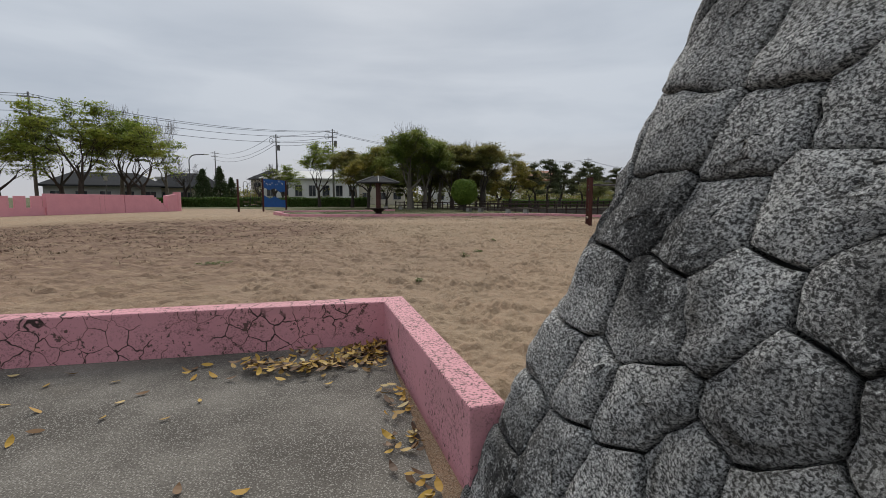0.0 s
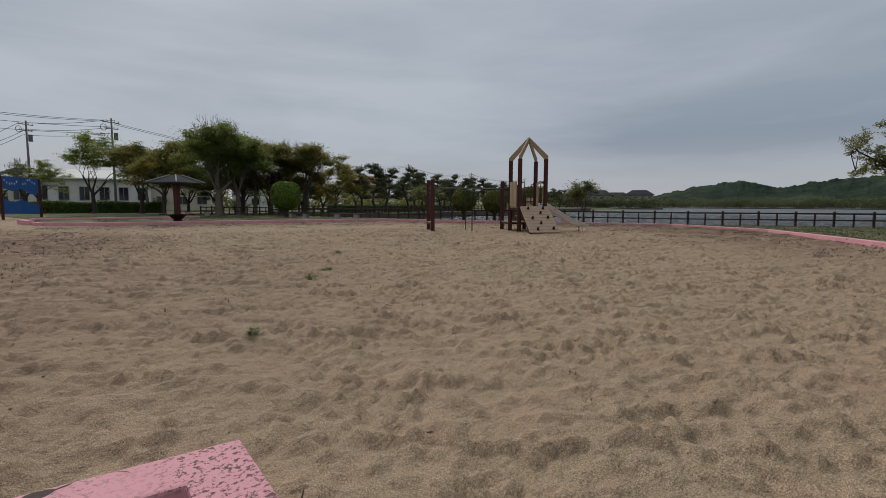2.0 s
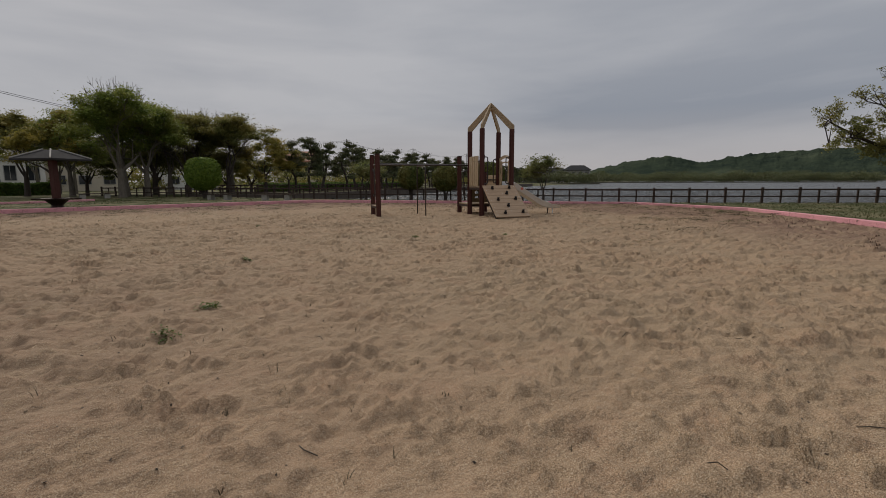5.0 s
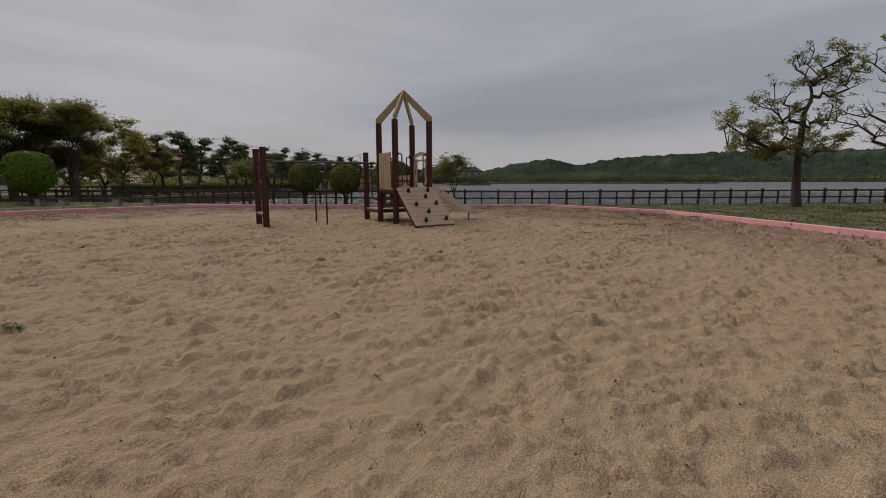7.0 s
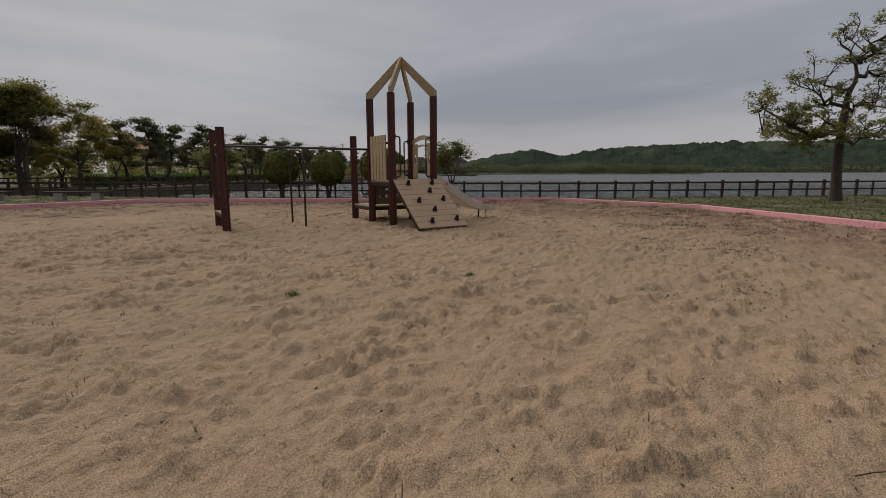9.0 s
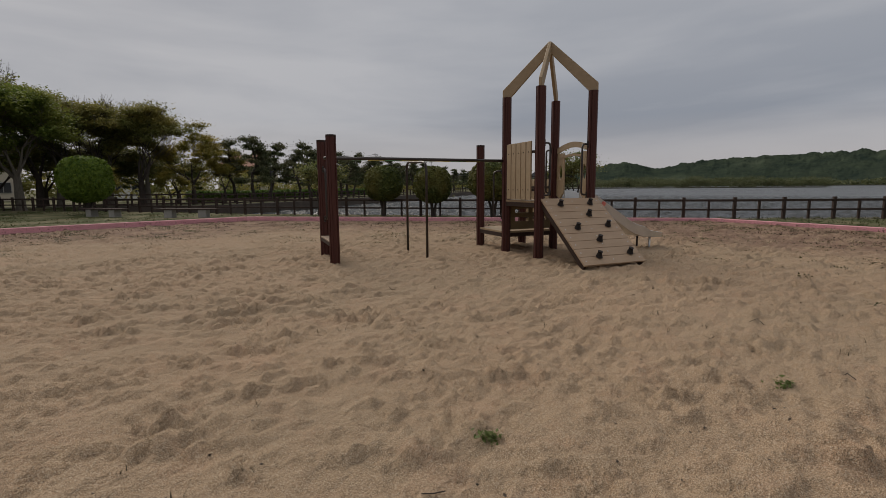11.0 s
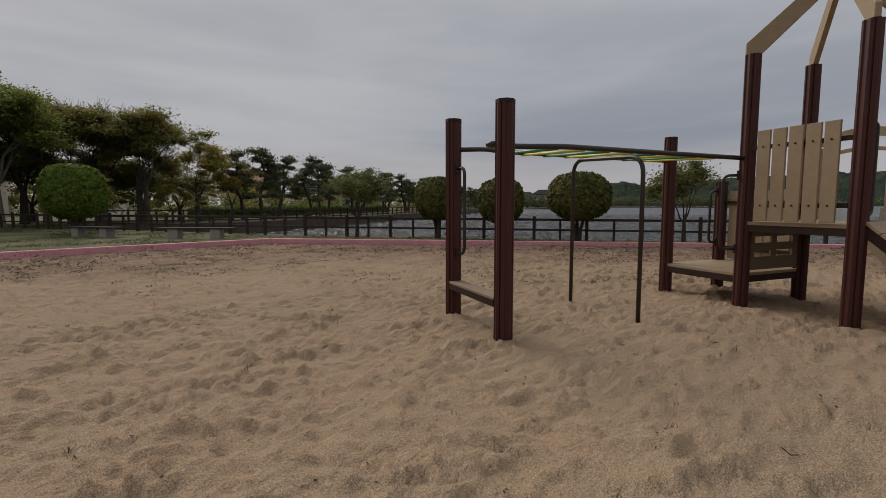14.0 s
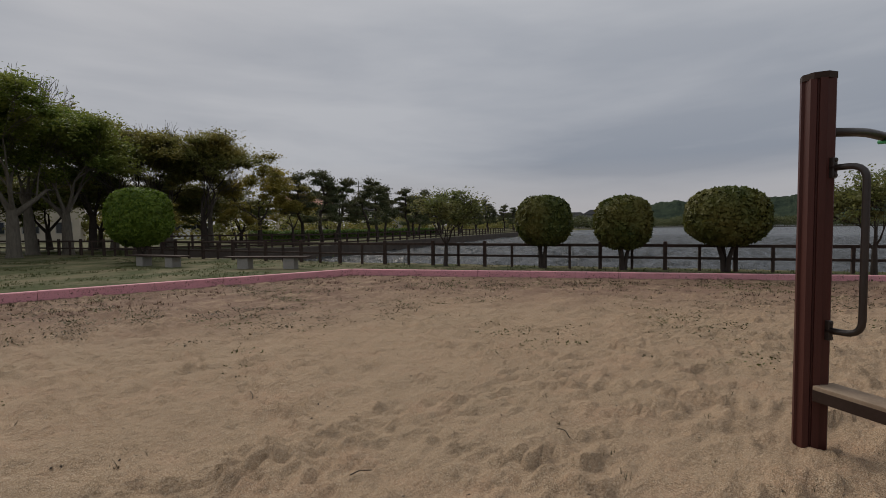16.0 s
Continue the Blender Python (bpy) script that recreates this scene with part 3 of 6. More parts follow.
def build_mound():
    rng = random.Random(17)
    mound = thing("stone_mound", "steep mound clad in fitted rough grey granite blocks", "stone mound", kind="structure")
    bm = bmesh.new()
    us = list(np.arange(0, SIDE, 0.5)) + [SIDE + 0.25 * i / 4 for i in range(5)] + list(np.arange(SIDE + 0.7, SIDE + 5, 0.5))
    rings = [[bm.verts.new(on_mound(u, z, -0.10)) for u in us] for z in (-0.2, 1.0, 2.0, 3.0, 4.2)]
    for a, b in zip(rings, rings[1:]):
        for i in range(len(us) - 1):
            bm.faces.new((a[i], b[i], b[i + 1], a[i + 1]))
    far = [bm.verts.new((8.3, -4.2, z)) for z in (-0.2, 4.2)]
    bm.faces.new([r[0] for r in rings] + [far[1], far[0]])
    bm.faces.new([r[-1] for r in rings][::-1] + [far[0], far[1]])
    bm.faces.new(rings[-1] + [far[1]])
    part("core", bm, M_MORTAR, mound, "dark mortar between the blocks")
    U0, U1 = SIDE - 3.6, SIDE + 1.6
    # the blocks beside the corner, by their middles: along the girth, and up
    laid = [(5.86, 1.97), (5.47, 1.90), (5.24, 1.66), (5.88, 1.66), (5.52, 1.62), (5.84, 1.35), (5.53, 1.35), (5.24, 1.40), (5.93, 1.05), (5.58, 1.03), (5.33, 1.14),
            (5.04, 1.20), (5.93, 0.76), (5.69, 0.76), (5.43, 0.77), (5.12, 0.93), (4.86, 1.0), (5.97, 0.48), (5.64, 0.50), (5.38, 0.52), (5.20, 0.66), (4.98, 0.74), (5.93, 0.22)]
    seeds, row, v = [], 0, 0.02
    while v < 4.0:
        size = rng.uniform(0.23, 0.31)
        u = U0 - 0.8 + (row % 2) * 0.16
        while u < U1 + 0.8:
            p = (u + rng.uniform(-0.07, 0.07), v + rng.uniform(-0.09, 0.09))
            if min(math.hypot(p[0] - q[0], p[1] - q[1]) for q in laid) > 0.27:
                seeds.append(p)
            u += size * (1.0 + 0.35 * max(0.0, min(1.0, (SIDE - 0.5 - u) / 0.8))) * rng.uniform(0.85, 1.35)
        v += size
        row += 1
    seeds += laid
    for s in seeds:
        if not (U0 < s[0] < U1 and s[1] < 3.6):
            continue
        cell = [(s[0] - 0.7, s[1] - 0.7), (s[0] + 0.7, s[1] - 0.7), (s[0] + 0.7, s[1] + 0.7), (s[0] - 0.7, s[1] + 0.7)]
        for o in seeds:
            if o is not s and abs(o[0] - s[0]) < 1.2 and abs(o[1] - s[1]) < 1.2:
                cell = clip_cell(cell, s, o)
        if len(cell) < 3:
            continue
        cx, cy = sum(p[0] for p in cell) / len(cell), sum(p[1] for p in cell) / len(cell)
        rim = []
        for p, q in zip(cell, cell[1:] + cell[:1]):
            m = max(1, round(math.hypot(q[0] - p[0], q[1] - p[1]) / 0.05))
            for i in range(m):
                rim.append((p[0] + (q[0] - p[0]) * i / m, p[1] + (q[1] - p[1]) * i / m))
        proud, lean, turn_a = rng.uniform(-0.012, 0.012), rng.uniform(0.0, 0.12), rng.uniform(0, math.tau)
        key = rng.uniform(0, 50)
        bm = bmesh.new()
        loops = []
        for shrink, out in ((0.010, -0.13), (0.006, -0.03), (0.007, -0.008), (0.014, 0.0), (0.045, 0.004), (0.3, 0.006), (0.55, 0.007), (0.8, 0.007)):
            ring = []
            for u, v in rim:
                du, dv = u - cx, v - cy
                d = math.hypot(du, dv) + 1e-6
                f = max(0.05, (d - shrink) / d) if shrink < 0.1 else 1 - shrink
                wu = noise.noise((u * 3.6, v * 3.6, 3.1)) * 0.05 + noise.noise((u * 12, v * 12, 3.1)) * 0.012
                wv = noise.noise((u * 3.6, v * 3.6, 8.4)) * 0.05 + noise.noise((u * 12, v * 12, 8.4)) * 0.012
                pu, pv = cx + du * f + wu, cy + dv * f + wv
                o = out
                if out > -0.04:
                    o += proud + lean * (du * f * math.cos(turn_a) + dv * f * math.sin(turn_a))
                    o += noise.noise((pu * 5.5, pv * 5.5, key)) * 0.02 + noise.noise((pu * 13, pv * 13, key)) * 0.014 + noise.noise((pu * 34, pv * 34, key)) * 0.007
                ring.append(bm.verts.new(on_mound(pu, pv * 0.9, o)))
            loops.append(ring)
        n = len(rim)
        for a, b in zip(loops, loops[1:]):
            for i in range(n):
                bm.faces.new((a[i], a[(i + 1) % n], b[(i + 1) % n], b[i]))
        mid = bm.verts.new(on_mound(cx, cy * 0.9, 0.01 + proud))
        for i in range(n):
            bm.faces.new((loops[-1][i], loops[-1][(i + 1) % n], mid))
        bmesh.ops.recalc_face_normals(bm, faces=bm.faces)
        ob = part("stone", bm, M_GRANITE, mound, smooth=True)
        at = ob.data.attributes.new("stain", "FLOAT", "POINT")
        wet = [max(0.0, min(1.0, -0.06 + 1.3 * noise.noise((q.co.x * 2.6 + 5, q.co.y * 2.6, q.co.z * 1.8)) + 0.8 * math.exp(-((q.co.z - 1.12) / 0.36) ** 2) * max(0, min(1, (2.85 - q.co.y) / 0.4)))) for q in ob.data.vertices]
        at.data.foreach_set("value", wet)


build_mound()


# ---- lakeside fence ----
M_QUAY = plain("dark_quay_stone", (0.075, 0.065, 0.05), (0.12, 0.105, 0.08), 0.9, 1.5)


def build_fence():
    fence = thing("lakeside_fence", "dark brown timber post and two-rail fence at the water", "fence", kind="structure")
    post = bmesh.new()
    box(post, 0, 0, 0.33, 0.105, 0.105, 0.98, bevel=0.012)
    tall = part("fence_post", post, M_FENCE)
    thin = bmesh.new()
    box(thin, 0, 0, 0.3, 0.075, 0.075, 0.84, bevel=0.008)
    short = part("fence_post", thin, M_FENCE)
    first = {tall: True, short: True}
    for a, b in zip(FENCE, FENCE[1:]):
        d = Vector((b[0] - a[0], b[1] - a[1]))
        n = max(1, round(d.length / 1.75))
        ang = math.degrees(math.atan2(d.y, d.x))
        for i in range(n):
            for frac, kind in ((0.0, tall), (0.5, short)):
                p = Vector(a) + d * ((i + frac) / n)
                m = pose(p.x, p.y, lawn_z(p.x, p.y), 0, 0, ang)
                if first[kind]:
                    ob, first[kind] = kind, False
                else:
                    ob = kind.copy()
                    scene.collection.objects.link(ob)
                ob.parent, ob.matrix_basis = fence, m
            p, q = Vector(a) + d * (i / n), Vector(a) + d * ((i + 1) / n)
            for h, w in ((0.70, 0.085), (0.35, 0.07)):
                bm = bmesh.new()
                box(bm, 0, 0, 0, d.length / n + 0.03, 0.055, w, bevel=0.012)
                rail = part("fence_rail", bm, M_FENCE, fence)
                mid = (p + q) / 2
                rail.matrix_basis = pose(mid.x, mid.y, lawn_z(mid.x, mid.y) + h, 0, 0, ang)
    # quay edge under the fence
    edge = thing("quay", "dark stone quay edge above the water", "quay", kind="structure")
    part("quay_wall", strip(SHORE, 0.5, -0.03, -2.0, lawn_z), M_QUAY, edge)


build_fence()


# ---- climbing frame with slide ----
TOWER = pose(15.312, 18.68, 0, 0, 0, -23.8)


def post_bm(h, r=0.078):
    """A fluted post: eight flats with a dark groove beside each broad face."""
    bm = bmesh.new()
    out = []
    for q in range(4):
        for ang, rr in ((-33, 1.0), (-14, 0.95), (-11, 0.80), (-6, 0.80), (-3, 0.97), (20, 1.0), (24, 0.86), (30, 0.86)):
            a = radians(ang + 90 * q + 45)
            out.append((r * 1.18 * rr * math.cos(a), r * 1.18 * rr * math.sin(a)))
    prism(bm, out, -0.3, h - 0.01)
    bmesh.ops.recalc_face_normals(bm, faces=bm.faces)
    return bm


def cap_bm(h, r=0.083):
    bm = bmesh.new()
    oct8 = [(r * 1.12 * math.cos(math.tau * (i + 0.5) / 8), r * 1.12 * math.sin(math.tau * (i + 0.5) / 8)) for i in range(8)]
    prism(bm, oct8, h - 0.012, h + 0.012)
    top = [f for f in bm.faces if f.normal.z > 0.5 or all(v.co.z > h for v in f.verts)]
    made = bmesh.ops.inset_region(bm, faces=top, thickness=0.025)
    for f in top:
        for v in f.verts:
            v.co.z += 0.014
    bmesh.ops.recalc_face_normals(bm, faces=bm.faces)
    return bm


def loop_bm(x, y, dx, dy, z0, z1, r=0.019):
    """A grab loop that stands off a post at x, y towards dx, dy."""
    n = math.hypot(dx, dy)
    sx, sy = dx / n * 0.08, dy / n * 0.08
    pts = bent([(x + sx, y + sy, z1), (x + dx, y + dy, z1), (x + dx, y + dy, z0), (x + sx, y + sy, z0)], 0.12)
    return tube(bmesh.new(), pts, r, 10)


def build_tower():
    t = thing("climbing_frame", "maroon and beige climbing frame with slide and monkey bars", "playground equipment", TOWER)
    posts = {"a": (0, 0, 3.13), "b": (0, 1.21, 3.13), "c": (1.18, 1.21, 3.13), "d": (1.16, 0, 3.13), "e": (0, 2.39, 2.25),
             "f": (1.12, 2.39, 1.62), "g": (-3.57, 2.24, 2.25), "h": (-3.58, 1.04, 2.235)}
    for x, y, h in posts.values():
        p = part("post", post_bm(h), M_POST, t, "fluted maroon post")
        p.location = (x, y, 0)
        if h < 3:
            part("cap", cap_bm(h), M_DARKFRAME, p)
    # crown of four sloping beams
    ax, ay, az = 0.6, 0.62, 4.04
    for key in "abcd":
        x, y, h = posts[key]
        p, q = Vector((x, y, h + 0.02)), Vector((ax, ay, az))
        d = q - p
        ang = math.atan2(d.y, d.x)
        run, rise = math.hypot(d.x, d.y), d.z
        w = 0.19
        bm = bmesh.new()
        prof = [(-0.085, -0.03), (-0.085, 0.11), (run - 0.02, rise + w * 0.35), (run - 0.02, rise - w * 0.85), (0.085, -0.03)]
        m = Matrix.Translation(p) @ Matrix.Rotation(ang, 4, "Z") @ Matrix.Rotation(radians(90), 4, "X")
        prism(bm, prof, -0.03, 0.03, m)
        bmesh.ops.recalc_face_normals(bm, faces=bm.faces)
        bmesh.ops.bevel(bm, geom=bm.edges[:], offset=0.006, segments=1, affect="EDGES")
        part("roof_beam", bm, M_BEIGE, t, "sloping beige beam")
    # main platform and lower deck
    def deck(name, x0, y0, x1, y1, z, lab):
        bm = bmesh.new()
        box(bm, (x0 + x1) / 2, (y0 + y1) / 2, z - 0.02, x1 - x0, y1 - y0, 0.04, bevel=0.006)
        d = part(name, bm, M_BEIGE, t, lab)
        bm = bmesh.new()
        for a, b, c, e in (((x0 + x1) / 2, y0 + 0.02, x1 - x0, 0.04), ((x0 + x1) / 2, y1 - 0.02, x1 - x0, 0.04)):
            box(bm, a, b, z - 0.083, c, e, 0.085, bevel=0.004)
        for a, b, c, e in ((x0 + 0.02, (y0 + y1) / 2, 0.04, y1 - y0 - 0.08), (x1 - 0.02, (y0 + y1) / 2, 0.04, y1 - y0 - 0.08)):
            box(bm, a, b, z - 0.083, c, e, 0.085, bevel=0.004)
        part("edge_beam", bm, M_DARKFRAME, d, "dark brown edge beam")
    deck("platform", -0.05, -0.02, 1.22, 1.23, 1.08, "beige platform board")
    deck("lower_deck", -0.05, 1.2, 1.2, 2.42, 0.42, "low beige deck board")
    # barrier of five upright boards
    for i in range(5):
        bm = bmesh.new()
        box(bm, -0.075, 0.245 + i * 0.18, 1.635, 0.03, 0.15, 1.08, bevel=0.006)
        b = part("barrier_board", bm, M_BEIGE, t)
        for z in (1.28, 1.98):
            bm = bmesh.new()
            tube(bm, [(-0.088, 0.245 + i * 0.18, z), (-0.097, 0.245 + i * 0.18, z)], 0.011, 8)
            part("bolt", bm, M_DARKFRAME, b)
    for z in (1.28, 1.98):
        bm = bmesh.new()
        box(bm, -0.04, 0.605, z, 0.03, 1.06, 0.05)
        part("barrier_rail", bm, M_DARKFRAME, t)
    # riser panel with slots, between lower deck and platform
    bm = bmesh.new()
    for z0, z1 in ((0.45, 0.62), (0.70, 0.80), (0.88, 1.0)):
        box(bm, 0.59, 1.21, (z0 + z1) / 2, 0.98, 0.03, z1 - z0, bevel=0.006)
    for x in (0.14, 0.59, 1.04):
        box(bm, x, 1.213, 0.725, 0.14 if x != 0.59 else 0.1, 0.028, 0.53)
    part("riser_panel", bm, M_OLIVE, t, "olive panel with hand slots")
    # boards beside the lower deck
    for i in range(5):
        bm = bmesh.new()
        box(bm, 1.15, 1.42 + i * 0.19, 0.98, 0.03, 0.16, 1.04, bevel=0.006)
        part("barrier_board", bm, M_BEIGE, t)
    for z in (0.62, 1.32):
        bm = bmesh.new()
        box(bm, 1.12, 1.8, z, 0.03, 1.06, 0.05)
        part("barrier_rail", bm, M_DARKFRAME, t)
    # climbing ramp
    bm = bmesh.new()
    top, foot = Vector((0, -0.06, 1.10)), Vector((0, -1.34, 0.05))
    along = foot - top
    slope = Matrix.Translation(top) @ Matrix.Rotation(math.atan2(along.z, along.y) + math.pi, 4, "X")
    ln = along.length
    side = bmesh.new()
    for x in (0.02, 1.22):
        box(side, x, -ln / 2, -0.055, 0.05, ln - 0.02, 0.10, slope, 0.005)
    ramp = part("ramp", side, M_DARKFRAME, t, "climbing ramp of beige planks on dark rails")
    rows = 9
    for i in range(rows):
        bm = bmesh.new()
        pw = ln / rows
        box(bm, 0.62, -(i + 0.5) * pw, 0.014, 1.28, pw - 0.008, 0.032, slope, 0.005)
        part("plank", bm, M_RAMP, ramp)
        for x in (0.06, 0.62, 1.18):
            p = slope @ Vector((x, -(i + 0.5) * pw, 0.028))
            part("screw", tube(bmesh.new(), [p, slope @ Vector((x, -(i + 0.5) * pw, 0.034))], 0.011, 6), M_STEEL, ramp)
    for s, r in ((0.24, 0.12), (0.77, 0.11), (0.61, 0.29), (0.26, 0.49), (0.80, 0.47), (0.48, 0.68), (0.29, 0.90), (0.83, 0.88)):
        bm = bmesh.new()
        p = slope @ Vector((s * 1.26, -r * ln, 0.03))
        q = slope @ Vector((s * 1.26, -r * ln + 0.012, 0.055))
        w = slope @ Vector((s * 1.26, -r * ln + 0.03, 0.10))
        e = slope @ Vector((s * 1.26, -r * ln + 0.038, 0.125))
        tube(bm, [p, q, w, e], [0.062, 0.05, 0.036, 0.043], 10)
        part("climbing_hold", bm, M_HOLD, ramp)
    # grab loops
    for x, y, dx, dy, z0, z1 in ((0, 0, 0.22, 0.0, 1.18, 2.13), (1.16, 0, -0.22, 0, 1.18, 2.13), (0, 1.21, -0.21, 0.16, 0.73, 1.66),
                                 (-3.57, 2.24, 0.02, -0.26, 0.74, 1.71), (1.18, 1.21, -0.2, 0.02, 1.2, 2.1), (1.12, 2.39, -0.24, 0.0, 0.7, 1.5)):
        loop = part("grab_loop", loop_bm(x, y, dx, dy, z0, z1), M_TUBE, t, "dark brown tubular handle", smooth=True)
        n = math.hypot(dx, dy)
        for z in (z0, z1):
            bm = bmesh.new()
            for off in (-0.045, 0.045):
                tube(bm, [(x + dx / n * 0.06, y + dy / n * 0.06, z + off), (x + dx / n * 0.112, y + dy / n * 0.112, z + off)], 0.011, 8)
            box(bm, x + dx / n * 0.09, y + dy / n * 0.09, z, 0.034, 0.034, 0.12, bevel=0.006)
            part("bracket", bm, M_TUBE, loop)
    # monkey bars
    hooked = bent([(-3.58, 1.12, 1.868), (-3.67, 1.13, 1.868), (-3.67, 1.23, 1.868), (-3.3, 1.22, 1.868), (-2.9, 1.06, 1.868), (-0.55, 1.19, 1.868), (-0.06, 1.21, 1.868)], 0.12)
    arched = bent([(-3.5, 2.2, 1.93), (-3.15, 2.23, 1.955), (-2.9, 2.26, 1.935), (-0.55, 2.37, 1.93), (-0.06, 2.39, 1.93)], 0.15)
    for pts in (hooked, arched):
        part("side_bar", tube(bmesh.new(), pts, 0.028, 10), M_TUBE, t, smooth=True)
    for i in range(8):
        x = -2.95 + i * 0.335
        bm = tube(bmesh.new(), [(x, 1.09 + 0.015 * i, 1.85), (x, 2.28 + 0.012 * i, 1.91)], 0.016, 8)
        part("rung", bm, M_YELLOW if i % 2 else M_GREEN, t, "yellow rung" if i % 2 else "green rung", smooth=True)
    arch = bent([(-1.79, 2.33, -0.2), (-1.79, 2.33, 1.875), (-1.79, 1.13, 1.82), (-1.79, 1.13, -0.2)], 0.2, 7)
    part("arch_support", tube(bmesh.new(), arch, 0.025, 10), M_TUBE, t, smooth=True)
    # step board between the outer posts
    bm = bmesh.new()
    box(bm, -3.57, 1.64, 0.392, 0.17, 1.06, 0.028, bevel=0.006)
    step = part("step_board", bm, plain("worn_step_board", (0.24, 0.17, 0.115), (0.33, 0.245, 0.17), 0.85), t)
    bm = bmesh.new()
    for x in (-3.64, -3.50):
        box(bm, x, 1.64, 0.347, 0.03, 1.06, 0.07, bevel=0.004)
    part("edge_beam", bm, M_DARKFRAME, step)
    # slide entry: two side panels with oval holes under a double arch
    sheet = Matrix(((0, 0, 1, 1.185), (1, 0, 0, 0), (0, 1, 0, 0), (0, 0, 0, 1)))

    def holed(x0, x1, z0, z1, cx, cz, rx, rz):
        bm = bmesh.new()
        n, rows = 24, []
        for i in range(n):
            a = math.tau * i / n
            ca, sa = math.cos(a), math.sin(a)
            k = min((x1 - cx if ca > 0 else cx - x0) / max(1e-6, abs(ca)), (z1 - cz if sa > 0 else cz - z0) / max(1e-6, abs(sa)))
            rows.append([bm.verts.new(sheet @ Vector((px, pz, s))) for px, pz in ((cx + ca * k, cz + sa * k), (cx + ca * rx, cz + sa * rz)) for s in (-0.016, 0.016)])
        for a, b in zip(rows, rows[1:] + rows[:1]):
            for i, j in ((0, 2), (3, 1), (1, 0), (2, 3)):
                bm.faces.new((a[i], b[i], b[j], a[j]))
        bmesh.ops.recalc_face_normals(bm, faces=bm.faces)
        return bm
    hood = part("slide_hood", holed(0.09, 0.33, 1.08, 2.02, 0.22, 1.62, 0.06, 0.15), M_BEIGE, t, "beige entry panels of the slide with oval holes")
    part("side_panel", holed(0.87, 1.11, 1.08, 2.02, 0.98, 1.62, 0.06, 0.15), M_BEIGE, hood)
    for z, h, rise, name in ((2.02, 0.11, 0.10, "top_arch"), (1.86, 0.045, 0.09, "lower_arch")):
        bm = bmesh.new()
        line = [(0.09 + 1.02 * i / 12, z + rise * math.sin(math.pi * i / 12)) for i in range(13)]
        prism(bm, line + [(x, q + h) for x, q in line[::-1]], -0.016, 0.016, sheet)
        bmesh.ops.recalc_face_normals(bm, faces=bm.faces)
        part(name, bm, M_BEIGE, hood)
    # slide chute: trough section swept down a curve
    path = bent([(1.18, 1.05), (1.45, 1.05), (2.75, 0.27), (3.42, 0.24)], 0.45, 8)
    bm = bmesh.new()
    rings = []
    sect = [(-0.27, 0.19), (-0.25, 0.2), (-0.235, 0.19), (-0.225, 0.02), (-0.2, 0), (0.2, 0), (0.225, 0.02), (0.235, 0.19), (0.25, 0.2), (0.27, 0.19), (0.255, -0.02), (0.22, -0.03), (-0.22, -0.03), (-0.255, -0.02)]
    for i, p in enumerate(path):
        k = i / (len(path) - 1)
        low = 1 - 0.6 * max(0.0, (k - 0.85) / 0.15)
        rings.append([bm.verts.new((p.x, 0.6 + a, p.y + (b * low if b > 0.05 else b))) for a, b in sect])
    for a, b in zip(rings, rings[1:]):
        for j in range(len(sect)):
            bm.faces.new((a[j], b[j], b[(j + 1) % len(sect)], a[(j + 1) % len(sect)]))
    bm.faces.new(rings[0])
    bm.faces.new(rings[-1][::-1])
    bmesh.ops.recalc_face_normals(bm, faces=bm.faces)
    slide = part("slide", bm, M_STEEL, t, "brushed steel slide chute")
    for y in (0.42, 0.78):
        part("leg", tube(bmesh.new(), [(3.15, y, -0.2), (3.15, y, 0.23)], 0.022, 8), M_STEEL if y < 0.6 else M_DARKFRAME, slide, smooth=True)
    bm = bmesh.new()
    tube(bm, [(1.78, 0.334, 0.98), (1.78, 0.328, 0.98)], 0.05, 12)
    part("sticker", bm, plain("red_sticker", (0.6, 0.08, 0.05), (0.7, 0.25, 0.2), 0.5), slide, "round red warning sticker")


build_tower()


# ---- plants ----
def leaves(centres, spread, size, count, seed, flat=0.6, thick=0.5):
    """Leaf blades scattered round the centres: verts and quads. flat: how level they lie."""
    rng = np.random.default_rng(seed)
    c = np.asarray(centres, float)
    pick = rng.integers(0, len(c), count)
    sp = np.asarray(spread, float)
    sp = sp[pick][:, None] if sp.ndim else sp
    pos = c[pick] + rng.normal(0, 1, (count, 3)) * sp * (1, 1, thick)
    nrm = rng.normal(0, 1, (count, 3)) + (0, 0, flat * 2)
    nrm /= np.linalg.norm(nrm, axis=1, keepdims=True)
    u = np.cross(nrm, rng.normal(0, 1, (count, 3)))
    u /= np.linalg.norm(u, axis=1, keepdims=True) + 1e-9
    v = np.cross(nrm, u)
    s = size * rng.uniform(0.6, 1.3, (count, 1))
    quad = np.stack([pos - u * s, pos + v * s * 0.5 + nrm * s * 0.1, pos + u * s, pos - v * s * 0.5 + nrm * s * 0.1], 1)
    return quad.reshape(-1, 3), np.arange(count * 4).reshape(-1, 4)


